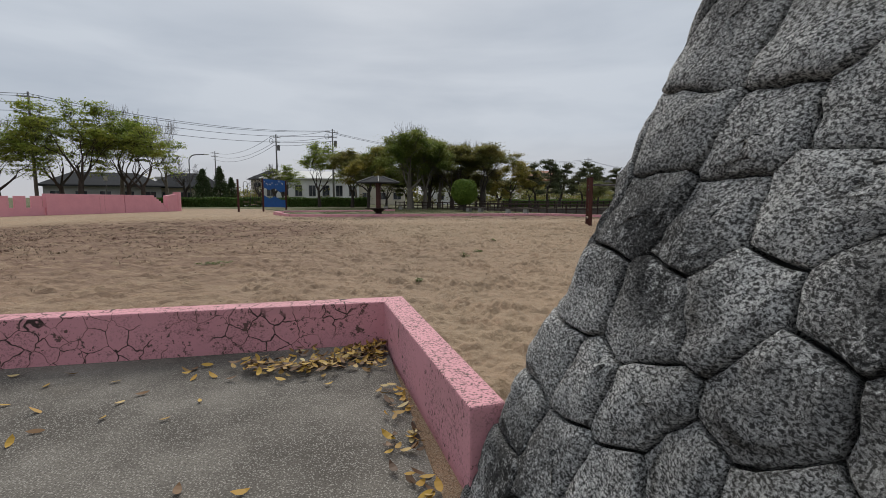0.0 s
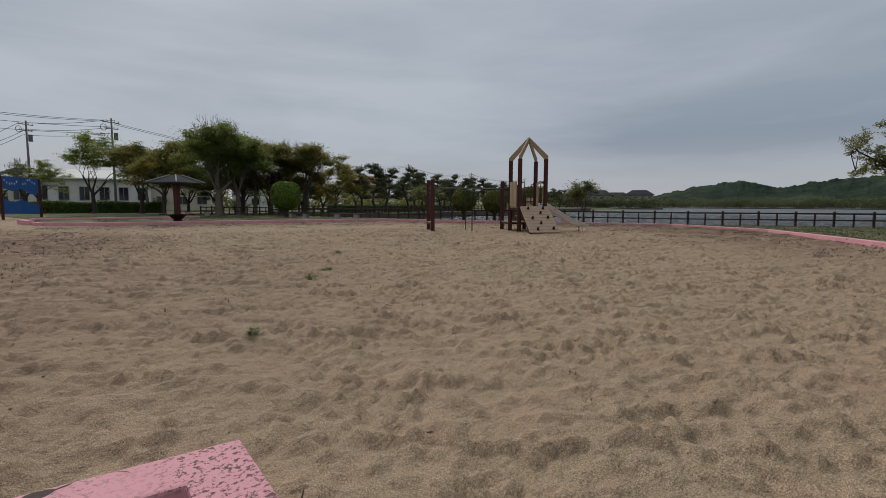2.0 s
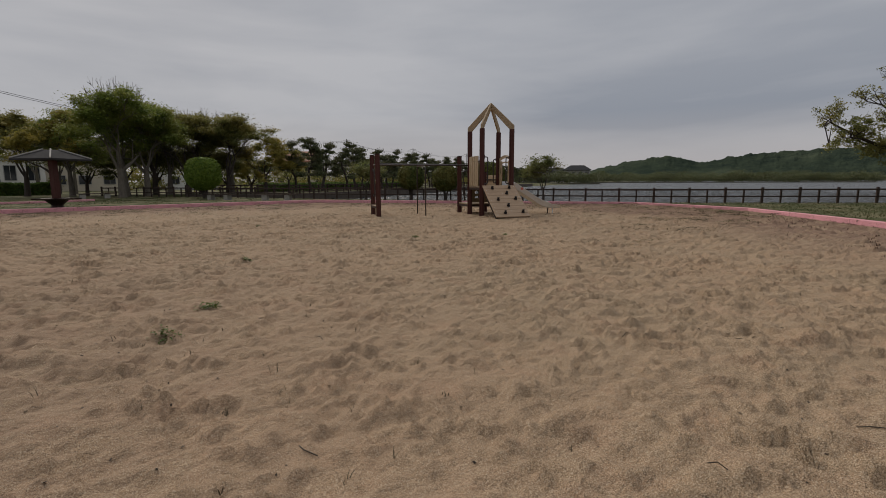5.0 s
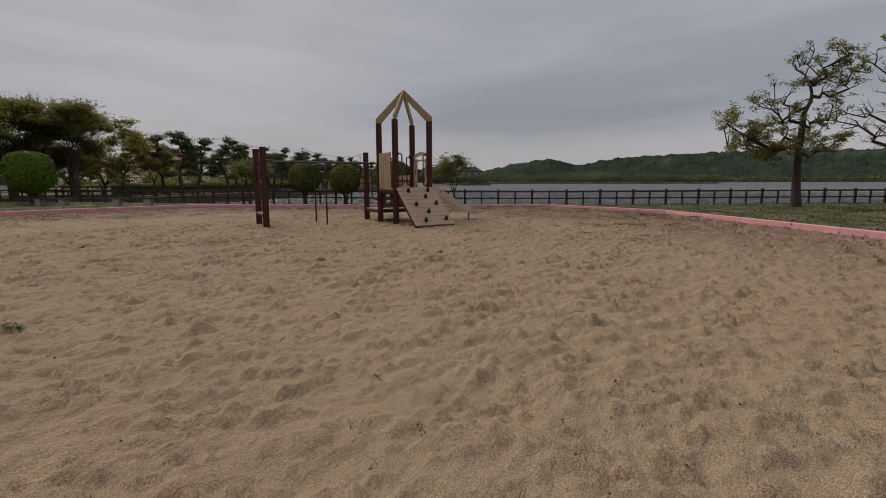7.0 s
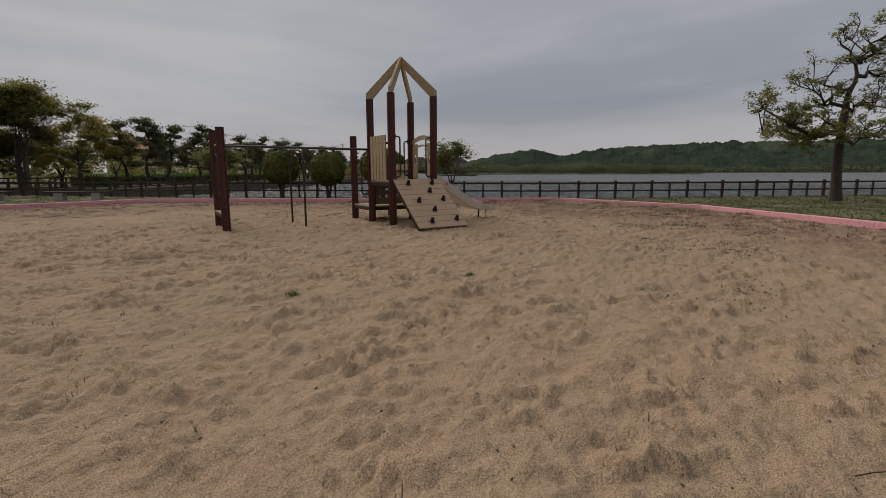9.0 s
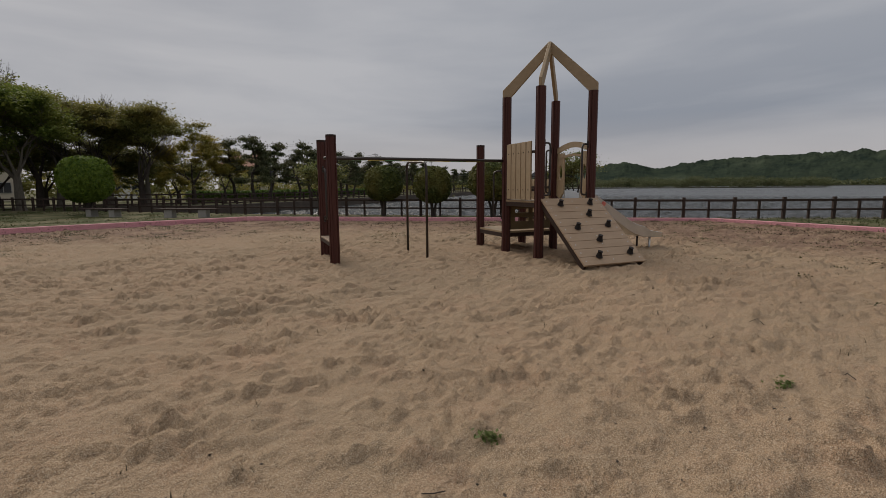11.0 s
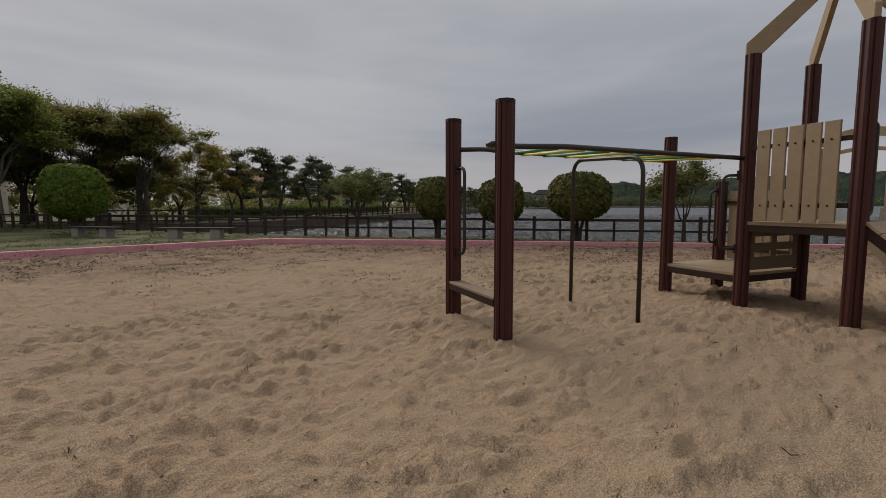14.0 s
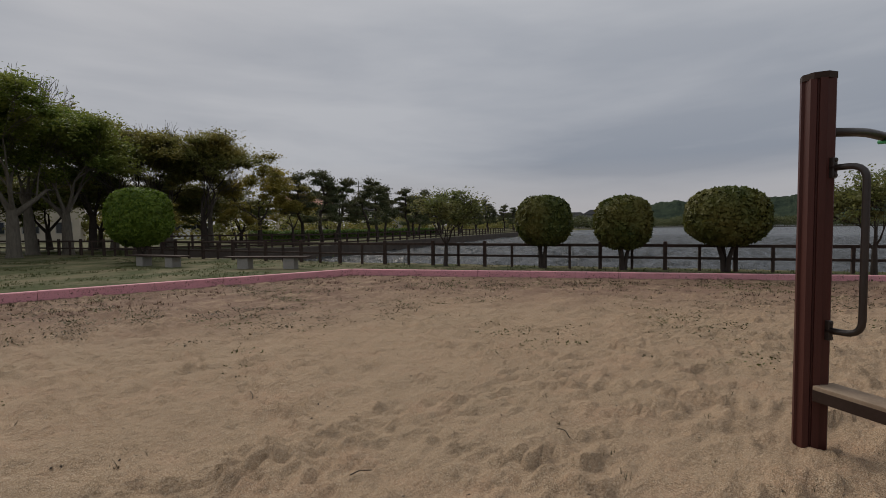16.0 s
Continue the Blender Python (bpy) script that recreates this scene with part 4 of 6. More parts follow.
def limbs(bm, rng, p, d, length, r, depth, tips, droop=0.0, spread=0.75, joints=3):
    """Branches that fork until depth is spent; their ends go into tips."""
    r = max(r, 0.017)
    pts, rad = [p.copy()], [r]
    for i in range(joints):
        d = (d + Vector((rng.gauss(0, 0.16), rng.gauss(0, 0.16), rng.gauss(0.03, 0.1) - droop))).normalized()
        p = p + d * (length / joints)
        pts.append(p.copy())
        rad.append(max(0.012, r * (1 - 0.42 * (i + 1) / joints)))
    tube(bm, pts, rad, 7 if r > 0.06 else 4, False)
    if depth == 0:
        tips.extend(pts[1:])
        return
    if depth == 1:
        tips.append(pts[-1])
    for i in range(rng.choice((2, 3, 3))):
        side = Vector((rng.gauss(0, 1), rng.gauss(0, 1), rng.gauss(0.15, 0.5))).normalized()
        nd = (d + side * spread).normalized()
        limbs(bm, rng, pts[-1 - (i % 2)], nd, length * rng.uniform(0.62, 0.85), rad[-1] * 0.72, depth - 1, tips, droop, spread, joints)


def tree(name, label, h, trunk_h, r, crown_w, leaf_mat, bark, seed, n=9000, size=0.13, depth=4, lean=0.05, spread=0.75, bare=0.0, puff=0.5, clumps=150, category="tree", thick=0.36):
    """A tree at the origin: forking trunk and a crown of leaves round the twig ends."""
    rng = random.Random(seed)
    t = thing(name, label, category)
    bm = bmesh.new()
    tips = []
    d = Vector((rng.gauss(0, lean), rng.gauss(0, lean), 1)).normalized()
    foot = Vector((0, 0, -0.15))
    top = d * trunk_h
    tube(bm, [foot, foot.lerp(top, 0.12), foot.lerp(top, 0.5), top], [r * 1.5, r * 1.1, r * 0.95, r * 0.85], 10, False)
    forks = rng.choice((3, 4))
    for i in range(forks):
        a = math.tau * i / forks + rng.uniform(-0.5, 0.5)
        nd = (Vector((math.cos(a), math.sin(a), 0)) * spread * 1.1 + d).normalized()
        limbs(bm, rng, top * rng.uniform(0.82, 1.0), nd, h * 0.26, r * 0.6, depth - 1, tips, 0.0, spread)
    # fit the crown to its width and height
    zs = max(p.z for p in tips)
    ws = max(math.hypot(p.x, p.y) for p in tips)
    fz, fw = (h - trunk_h - 0.3) / max(0.1, zs - trunk_h), crown_w / ws
    for v in bm.verts:
        if v.co.z > trunk_h * 0.8:
            k = min(1, (v.co.z - trunk_h * 0.8) / (trunk_h * 0.3 + 0.2))
            v.co.x *= 1 + (fw - 1) * k
            v.co.y *= 1 + (fw - 1) * k
            if v.co.z > trunk_h:
                v.co.z = trunk_h + (v.co.z - trunk_h) * fz
    ends = [((p.x * fw), (p.y * fw), trunk_h + (p.z - trunk_h) * fz if p.z > trunk_h else p.z) for p in tips]
    part("trunk", bm, bark, t, "", True)
    if bare < 1:
        if bare:
            ends = [e for e in ends if rng.random() > bare]
        elif clumps:
            ends = rng.sample(ends, min(clumps, len(ends)))
        puffs = [puff * rng.choice((0.45, 0.7, 1.0, 1.35)) for e in ends]
        vs, fs = leaves(ends, puffs, size, n, seed, 0.9, thick)
        arrays("crown", vs, fs, leaf_mat, t)
    return t


def place(ob, spots, group=""):
    """The first spot takes the thing itself, the others copies. Spots: x, y, turn, scale, height scale."""
    for i, (x, y, rz, s, sz) in enumerate(spots):
        m = pose(x, y, lawn_z(x, y), 0, 0, rz)
        o = ob if i == 0 else copy_thing(ob, m)
        o.matrix_basis = m @ Matrix.Diagonal((s, s, sz, 1))
        if group:
            o["group"] = group


def clipped(name, label, trunk_h, rx, rz, mat, seed, n=9000, size=0.06, flat_bottom=True):
    """A clipped shrub: short forked trunk and a shell of small leaves over a dark core."""
    rng = np.random.default_rng(seed)
    rr = random.Random(seed)
    t = thing(name, label, "topiary tree")
    bm = bmesh.new()
    for i in range(3):
        a = math.tau * i / 3 + rr.uniform(-0.4, 0.4)
        tube(bm, [(0.03 * math.cos(a), 0.03 * math.sin(a), -0.15), (0.08 * math.cos(a), 0.08 * math.sin(a), trunk_h * 0.5), (0.28 * math.cos(a) * rx, 0.28 * math.sin(a) * rx, trunk_h + 0.25)], [0.085, 0.06, 0.04], 7, False)
    part("trunk", bm, M_BARK_DARK, t, smooth=True)
    k = n
    a, c = rng.uniform(0, math.tau, k), rng.uniform(-1, 1, k)
    w = np.sqrt(1 - c * c) ** 0.82
    bump = np.array([1 + 0.05 * noise.noise((math.cos(q) * 2, math.sin(q) * 2, z * 2 + seed)) + 0.03 * noise.noise((math.cos(q) * 6, math.sin(q) * 6, z * 6)) for q, z in zip(a, c)])
    depth = 1 + 0.03 - np.abs(rng.normal(0, 0.06, k))
    pos = np.stack([np.cos(a) * w * rx * bump * depth, np.sin(a) * w * rx * bump * depth, trunk_h + rz + np.sign(c) * np.abs(c) ** 0.8 * rz * bump * depth], 1)
    nrm = np.stack([np.cos(a) * w, np.sin(a) * w, c], 1) + rng.normal(0, 0.5, (k, 3))
    nrm /= np.linalg.norm(nrm, axis=1, keepdims=True)
    u = np.cross(nrm, rng.normal(0, 1, (k, 3)))
    u /= np.linalg.norm(u, axis=1, keepdims=True)
    v = np.cross(nrm, u)
    s = size * rng.uniform(0.6, 1.4, (k, 1))
    quad = np.stack([pos - u * s, pos + v * s * 0.55, pos + u * s, pos - v * s * 0.55], 1).reshape(-1, 3)
    arrays("crown", quad, np.arange(k * 4).reshape(-1, 4), mat, t)
    bm = bmesh.new()
    bmesh.ops.create_icosphere(bm, subdivisions=2, radius=1.0)
    for q in bm.verts:
        f = math.sqrt(max(0, 1 - q.co.z ** 2)) ** 0.82 / (math.sqrt(max(1e-6, 1 - q.co.z ** 2)))
        q.co = Vector((q.co.x * f * rx * 0.86, q.co.y * f * rx * 0.86, trunk_h + rz + q.co.z * rz * 0.88))
    part("inner_mass", bm, M_LEAF_DARK, t, "dark inner foliage", True)
    return t


def pine(name, label, h, seed, n=7500):
    """A pruned garden pine: crooked trunk with flat pads of needles."""
    rng = random.Random(seed)
    t = thing(name, label, "pine tree")
    bm = bmesh.new()
    pts, p = [], Vector((0, 0, -0.15))
    steps = 8
    for i in range(steps + 1):
        pts.append(p.copy())
        p = p + Vector((rng.gauss(0, 0.16), rng.gauss(0, 0.16), h / steps))
    tube(bm, pts, [0.17 * (1 - 0.75 * i / steps) + 0.02 for i in range(steps + 1)], 8, False)
    pads, radii = [], []
    for i in range(3, steps + 1):
        for j in range(rng.choice((2, 3, 4)) if i < steps else 2):
            a = rng.uniform(0, math.tau)
            reach = (h * 0.27) * (1 - 0.62 * (i - 3) / (steps - 3)) * rng.uniform(0.6, 1.15) if i < steps else 0.15
            e = pts[i] + Vector((math.cos(a) * reach, math.sin(a) * reach, rng.uniform(0.0, 0.3)))
            tube(bm, [pts[i], pts[i].lerp(e, 0.5) + Vector((0, 0, rng.uniform(-0.1, 0.12))), e], [0.05, 0.035, 0.015], 5, False)
            for q in range(3):
                pads.append(e + Vector((rng.gauss(0, 0.26), rng.gauss(0, 0.26), 0.05 + rng.gauss(0, 0.12))))
                radii.append(rng.uniform(0.10, 0.30))
    part("trunk", bm, M_BARK_DARK, t, smooth=True)
    rg = np.random.default_rng(seed)
    pk = rg.integers(0, len(pads), n)
    c, sp = np.array([list(q) for q in pads])[pk], np.array(radii)[pk][:, None]
    pos = c + rg.normal(0, 1, (n, 3)) * sp * (1.15, 1.15, 0.45)
    d = rg.normal(0, 1, (n, 3)) + (0, 0, 0.7)
    d /= np.linalg.norm(d, axis=1, keepdims=True)
    u = np.cross(d, rg.normal(0, 1, (n, 3)))
    u /= np.linalg.norm(u, axis=1, keepdims=True)
    tri = np.stack([pos - u * 0.028, pos + u * 0.028, pos + d * 0.17 + u * 0.03, pos + d * 0.17 - u * 0.03], 1).reshape(-1, 3)
    arrays("needles", tri, np.arange(n * 4).reshape(-1, 4), M_NEEDLE, t)
    return t


def boughed(name, label, leader, r, boughs, left, seed, n, size, twigs):
    """A tree of crooked boughs. leader: trunk points (towards left, up). boughs: start height, reach to the left, to the back, rise, leafiness."""
    rng = random.Random(seed)
    t = thing(name, label, "tree")
    lx, ly = left
    bm = bmesh.new()

    def at(s, b, z):
        return Vector((lx * s - ly * b, ly * s + lx * b, z))
    pts = bent([at(s, rng.gauss(0, 0.06), z) for s, z in leader], 0.5, 3)
    k = len(pts) - 1
    tube(bm, pts, [r * (1.35 if i == 0 else 1.05 - 0.75 * i / k) for i in range(k + 1)], 10, False)
    tips = []

    def fork(p, d, length, rad, depth, leafy_share):
        line, q = [p.copy()], p.copy()
        for i in range(4):
            d = (d + Vector((rng.gauss(0, 0.3), rng.gauss(0, 0.3), rng.gauss(0.05, 0.26)))).normalized()
            q = q + d * (length / 4)
            line.append(q.copy())
        tube(bm, line, [rad * (1 - 0.13 * i) for i in range(5)], 5 if rad > 0.02 else 3, False)
        if depth == 0:
            if rng.random() < leafy_share:
                tips.extend(line[1:])
            return
        for i in range(twigs):
            side = Vector((rng.gauss(0, 1), rng.gauss(0, 1), rng.gauss(0.15, 0.6))).normalized()
            fork(line[1 + (i + depth) % 4], (d + side * 0.95).normalized(), length * rng.uniform(0.5, 0.75), rad * 0.5, depth - 1, leafy_share)

    for z, s, b, rise, leafed in boughs:
        p = min(pts, key=lambda q: abs(q.z - z))
        e = p + at(s, b, rise)
        steps = 7
        line = [p.copy()]
        for i in range(1, steps + 1):
            f = i / steps
            w = 0.13 * math.hypot(s, rise) ** 0.5
            line.append(p.lerp(e, f) + Vector((rng.gauss(0, w), rng.gauss(0, w), rng.gauss(0, w) - 0.35 * rise * math.sin(math.pi * f) * (rise < 1.6))))
        rad = r * 0.2 + 0.035 * math.hypot(s, b, rise) ** 0.5
        tube(bm, line, [rad * (1 - 0.78 * i / steps) for i in range(steps + 1)], 7, False)
        reach = math.hypot(s, b, rise)
        for i in range(2, steps + 1):
            for j in range(2):
                out = (line[i] - line[i - 1]).normalized()
                side = Vector((rng.gauss(0, 1), rng.gauss(0, 1), rng.gauss(0.35, 0.5))).normalized()
                fork(line[i], (out * 0.7 + side).normalized(), (0.34 + 0.11 * reach) * rng.uniform(0.7, 1.15), rad * 0.3, 2, leafed)
    part("trunk", bm, M_BARK_DARK, t, smooth=True)
    vs, fs = leaves([tuple(q) for q in tips], 0.10, size, n, seed, 0.8, 0.5)
    arrays("crown", vs, fs, M_LEAF_OLIVE, t)
    return t


def conifer(name, label, h, r, seed, n=7000):
    """A narrow evergreen: straight trunk and leaf sprays that shorten towards the tip."""
    t = thing(name, label, "conifer")
    part("trunk", tube(bmesh.new(), [(0, 0, -0.15), (0, 0, h * 0.5), (0, 0, h * 0.96)], [0.16, 0.1, 0.02], 8, False), M_BARK_DARK, t, smooth=True)
    rng = random.Random(seed)
    c, sp = [], []
    for i in range(260):
        f = rng.random() ** 0.8
        a = rng.uniform(0, math.tau)
        w = r * (1 - f) ** 0.7 * rng.uniform(0.55, 1.0)
        c.append((math.cos(a) * w, math.sin(a) * w, 0.25 + f * (h - 0.3)))
        sp.append(0.12 + 0.14 * (1 - f))
    vs, fs = leaves(c, sp, 0.10, n, seed, 0.2, 0.9)
    arrays("crown", vs, fs, M_LEAF_CONIFER, t)
    return t


def build_trees():
    big = tree("zelkova_tree", "tall spreading tree with pale trunk and fresh leaves", 8.6, 2.4, 0.24, 4.2, M_LEAF_GREEN, M_BARK, 4, 36000, 0.085, 6, puff=0.36, clumps=420, thick=0.4)
    place(big, [(8.9, 51.3, 0, 1.12, 0.97), (11.0, 53.2, 130, 1.0, 0.93), (6.3, 58.5, 75, 0.9, 0.9)], "park trees beyond the shelter")
    olive = tree("camphor_tree", "broad olive-green evergreen tree with dense crown", 7.4, 1.7, 0.2, 3.4, M_LEAF_OLIVE, M_BARK_DARK, 9, 32000, 0.085, 6, puff=0.34, clumps=380)
    place(olive, [(18.0, 54.5, 0, 1.1, 1.06), (14.8, 56.0, 80, 1.1, 1.08), (12.5, 58.5, 150, 1.2, 1.22), (16.5, 58.5, 220, 1.05, 1.05), (3.4, 62, 200, 1.1, 1.0)], "evergreens on the bank")
    gold = tree("holm_oak", "round tree with yellowing olive leaves", 6.2, 1.6, 0.15, 2.5, M_LEAF_GOLD, M_BARK_DARK, 15, 13000, 0.08, 5, puff=0.28, clumps=170)
    place(gold, [(21.9, 55.6, 0, 1.2, 1.12), (24.8, 56.6, 100, 0.8, 0.8), (5.0, 56.5, 50, 1.1, 1.2), (19.5, 53.3, 210, 0.55, 0.5), (14.6, 49.7, 30, 0.5, 0.45)], "yellowing trees")
    dark = tree("evergreen_tree", "dark evergreen tree behind the lakeside fence", 5.6, 1.2, 0.16, 2.6, M_LEAF_DARK, M_BARK_DARK, 21, 14000, 0.11, 5, puff=0.4, clumps=110)
    place(dark, [(7.5, 60.5, 0, 1, 1), (10.5, 61, 100, 1.1, 1.0), (15.8, 60.5, 40, 1.0, 1.0), (19.5, 60.0, 200, 1, 0.9), (22.5, 61.5, 300, 1, 0.85), (13.2, 61.5, 10, 1, 1.05)], "dark evergreens")
    spring = tree("maple_tree", "wide street tree with bright spring leaves", 8.6, 2.2, 0.2, 4.4, M_LEAF_SPRING, M_BARK_DARK, 27, 11000, 0.095, 6, puff=0.36, clumps=260, thick=0.25)
    place(spring, [(-0.6, 65, 0, 1, 1), (-5.8, 72, 70, 0.72, 0.7), (-23.6, 56, 140, 1.45, 1.32), (-18.6, 58, 220, 1.2, 1.08), (-29.5, 54.5, 20, 1.3, 0.95), (-26.4, 59, 290, 1.3, 1.1), (-21.2, 61.5, 60, 1.3, 1.2), (6.0, 70, 120, 0.9, 0.9)], "street trees")
    bare = tree("bare_tree", "leafless tree with thin upright branches", 8.5, 2.5, 0.2, 2.6, M_LEAF_SPRING, M_BARK, 33, bare=1.0, depth=6, spread=0.55)
    place(bare, [(4.6, 74, 0, 1, 1), (7.5, 72, 90, 0.9, 1.0), (-22.5, 63, 200, 1.3, 1.45), (-18, 64, 10, 1.1, 1.3), (-33, 60, 40, 1.5, 1.2), (9.6, 54.0, 300, 1.3, 1.16), (16.5, 57, 30, 1.1, 1.0), (13.5, 57.5, 130, 1.1, 0.98), (18.6, 55.5, 230, 0.9, 0.96)], "leafless trees")
    knot = tree("pollarded_tree", "pollarded tree with crooked bare limbs", 5.6, 1.6, 0.3, 3.4, M_LEAF_SPRING, M_BARK_DARK, 38, bare=1.0, depth=6, spread=1.0)
    place(knot, [(-19.0, 75, 0, 1.1, 1.25), (-6.9, 72, 120, 0.9, 1.1), (-10.5, 84, 200, 0.8, 1.0)], "pollarded trees")
    lake1 = boughed("lakeside_tree", "sparse lakeside tree with level boughs and tufts of leaves",
                    [(0, -0.15), (0.1, 1.4), (0.1, 2.8), (0.05, 4.3), (0.1, 5.0), (-0.3, 5.7), (-0.15, 6.4)], 0.2,
                    [(2.9, 3.9, 0.3, 1.2, 1.0), (2.9, 2.9, 0.9, 0.8, 1.0), (2.8, 2.3, -1.4, 0.9, 0.8), (2.9, -1.3, 0.6, 0.5, 0.6), (2.9, -0.9, -1.5, 0.6, 0.6), (4.3, 2.1, 0.4, 0.8, 0.5), (4.4, -1.5, 0.2, 0.6, 0.35),
                     (5.2, 1.4, -0.5, 0.9, 0.15), (6.3, 1.1, 0.5, 1.2, 0.1), (6.3, -0.2, -0.4, 1.5, 0.15), (6.3, -1.3, 0.5, 1.6, 0.5), (5.9, -2.0, -0.3, 1.3, 0.35)], (-0.53, 0.85), 54, 17000, 0.06, 3)
    place(lake1, [(32.2, 8.75, 0, 0.92, 0.86)])
    lake2 = boughed("lakeside_tree", "half-bare lakeside tree with a thick dark trunk",
                    [(0, -0.15), (-0.1, 1.4), (-0.3, 2.9), (-0.5, 3.6), (-0.4, 4.6)], 0.34,
                    [(2.7, 4.2, 0.4, 1.9, 0.1), (3.2, 3.0, -0.8, 2.6, 0.05), (4.4, 2.6, 0.5, 3.4, 0.08), (4.6, 0.9, -0.3, 4.2, 0.12), (4.6, -0.6, 0.8, 4.4, 0.2), (4.0, -2.4, -0.5, 3.9, 0.2),
                     (3.0, -3.6, 0.3, 2.2, 0.12), (3.6, -0.8, -2.4, 3.0, 0.1), (3.6, 0.5, 2.4, 3.2, 0.1), (3.2, -4.2, 0.8, 3.2, 0.1)], (-0.53, 0.85), 57, 3600, 0.055, 3)
    place(lake2, [(39.4, 4.2, 0, 0.95, 0.86)])
    place(conifer("conifer", "dark narrow conifer behind the road hedge", 5.0, 1.5, 44), [(-16.4, 73.5, 0, 1, 1), (-14.4, 74.5, 90, 0.9, 1.08), (-13.2, 76, 200, 0.8, 0.8)], "conifers behind the hedge")
    small = tree("young_tree", "small open tree beside the lakeside fence", 2.9, 0.75, 0.07, 1.15, M_LEAF_DARK, M_BARK_DARK, 61, 8000, 0.045, 5, puff=0.2, clumps=110)
    place(small, [(25.2, 23.3, 0, 1, 1), (19.5, 33.0, 120, 1.0, 0.95)], "young trees at the fence")
    for i, (x, y, rx, rz, th) in enumerate(((21.1, 30.3, 0.8, 0.72, 0.72), (22.2, 28.35, 0.76, 0.74, 0.62), (23.5, 26.1, 1.0, 0.76, 0.74))):
        c = clipped("topiary_tree", "clipped round evergreen on a short trunk by the fence", th, rx, rz, M_LEAF_TOPIARY, 70 + i, 9000, 0.07)
        c["group"] = "topiary trees along the fence"
        c.matrix_basis = pose(x, y, lawn_z(x, y), 0, 0, i * 70)
    dome = clipped("clipped_shrub", "bright green dome-shaped clipped shrub", 0.65, 1.14, 1.12, M_LEAF_DOME, 80, 14000, 0.075)
    dome.matrix_basis = pose(12.75, 43.6, 0.1)
    p1 = pine("pine_tree", "pruned dark pine with layered pads", 5.5, 90)
    p2 = pine("pine_tree", "pruned dark pine with layered pads", 5.5, 94)
    for k, ob in enumerate((p1, p2)):
        spots = [(26 + 3.2 * i, 57.4 + 1.9 * i + (i % 3) * 1.2, i * 57, 1.0 + 0.12 * ((i * 7) % 5 - 2) / 2, 1.0 + 0.1 * ((i * 5) % 7 - 3) / 3) for i in range(20) if i % 2 == k]
        place(ob, spots + [(95 + 9 * i, 97 + 5 * i, i * 80, 1, 1) for i in range(8) if i % 2 == k], "pines along the promenade")


build_trees()


def hedge_mesh(name, a, b, w, h, mat, n, size, seed, label):
    """A clipped hedge: leaves over the faces of a long block."""
    rng = np.random.default_rng(seed)
    d = np.array(b, float) - np.array(a, float)
    ln = np.hypot(*d)
    u = rng.uniform(0, ln, n)
    face = rng.random(n)
    y = np.where(face < 0.45, -w / 2, np.where(face < 0.6, w / 2, rng.uniform(-w / 2, w / 2, n)))
    z = np.where(face < 0.6, rng.uniform(0, h, n), h) + 0.05 * np.sin(u * 1.3) + rng.normal(0, 0.04, n)
    y = y + rng.normal(0, 0.05, n)
    ex, ey = d / ln, np.array([-d[1], d[0]]) / ln
    pos = np.stack([a[0] + ex[0] * u + ey[0] * y, a[1] + ex[1] * u + ey[1] * y, z + 0.1], 1)
    nrm = rng.normal(0, 1, (n, 3)) + (0, 0, 0.6)
    nrm /= np.linalg.norm(nrm, axis=1, keepdims=True)
    t = np.cross(nrm, rng.normal(0, 1, (n, 3)))
    t /= np.linalg.norm(t, axis=1, keepdims=True)
    v = np.cross(nrm, t)
    s = size * rng.uniform(0.6, 1.4, (n, 1))
    quad = np.stack([pos - t * s, pos + v * s * 0.6, pos + t * s, pos - v * s * 0.6], 1).reshape(-1, 3)
    ob = thing(name, label, "hedge")
    arrays("hedge_foliage", quad, np.arange(n * 4).reshape(-1, 4), mat, ob)
    bm = bmesh.new()
    m = pose((a[0] + b[0]) / 2, (a[1] + b[1]) / 2, 0.1, 0, 0, math.degrees(math.atan2(d[1], d[0])))
    box(bm, 0, 0, h / 2 - 0.03, ln, w * 0.86, h - 0.06, m, 0.05)
    part("inner_mass", bm, M_LEAF_DARK, ob)
    return ob


hedge_mesh("hedge", (-34, 70), (5.8, 66.5), 1.6, 1.12, M_HEDGE, 26000, 0.11, 5, "long dark green clipped hedge along the road")
hedge_mesh("hedge", (24, 63), (62, 83), 1.2, 0.9, M_HEDGE, 9000, 0.12, 6, "low green hedge on the promenade")


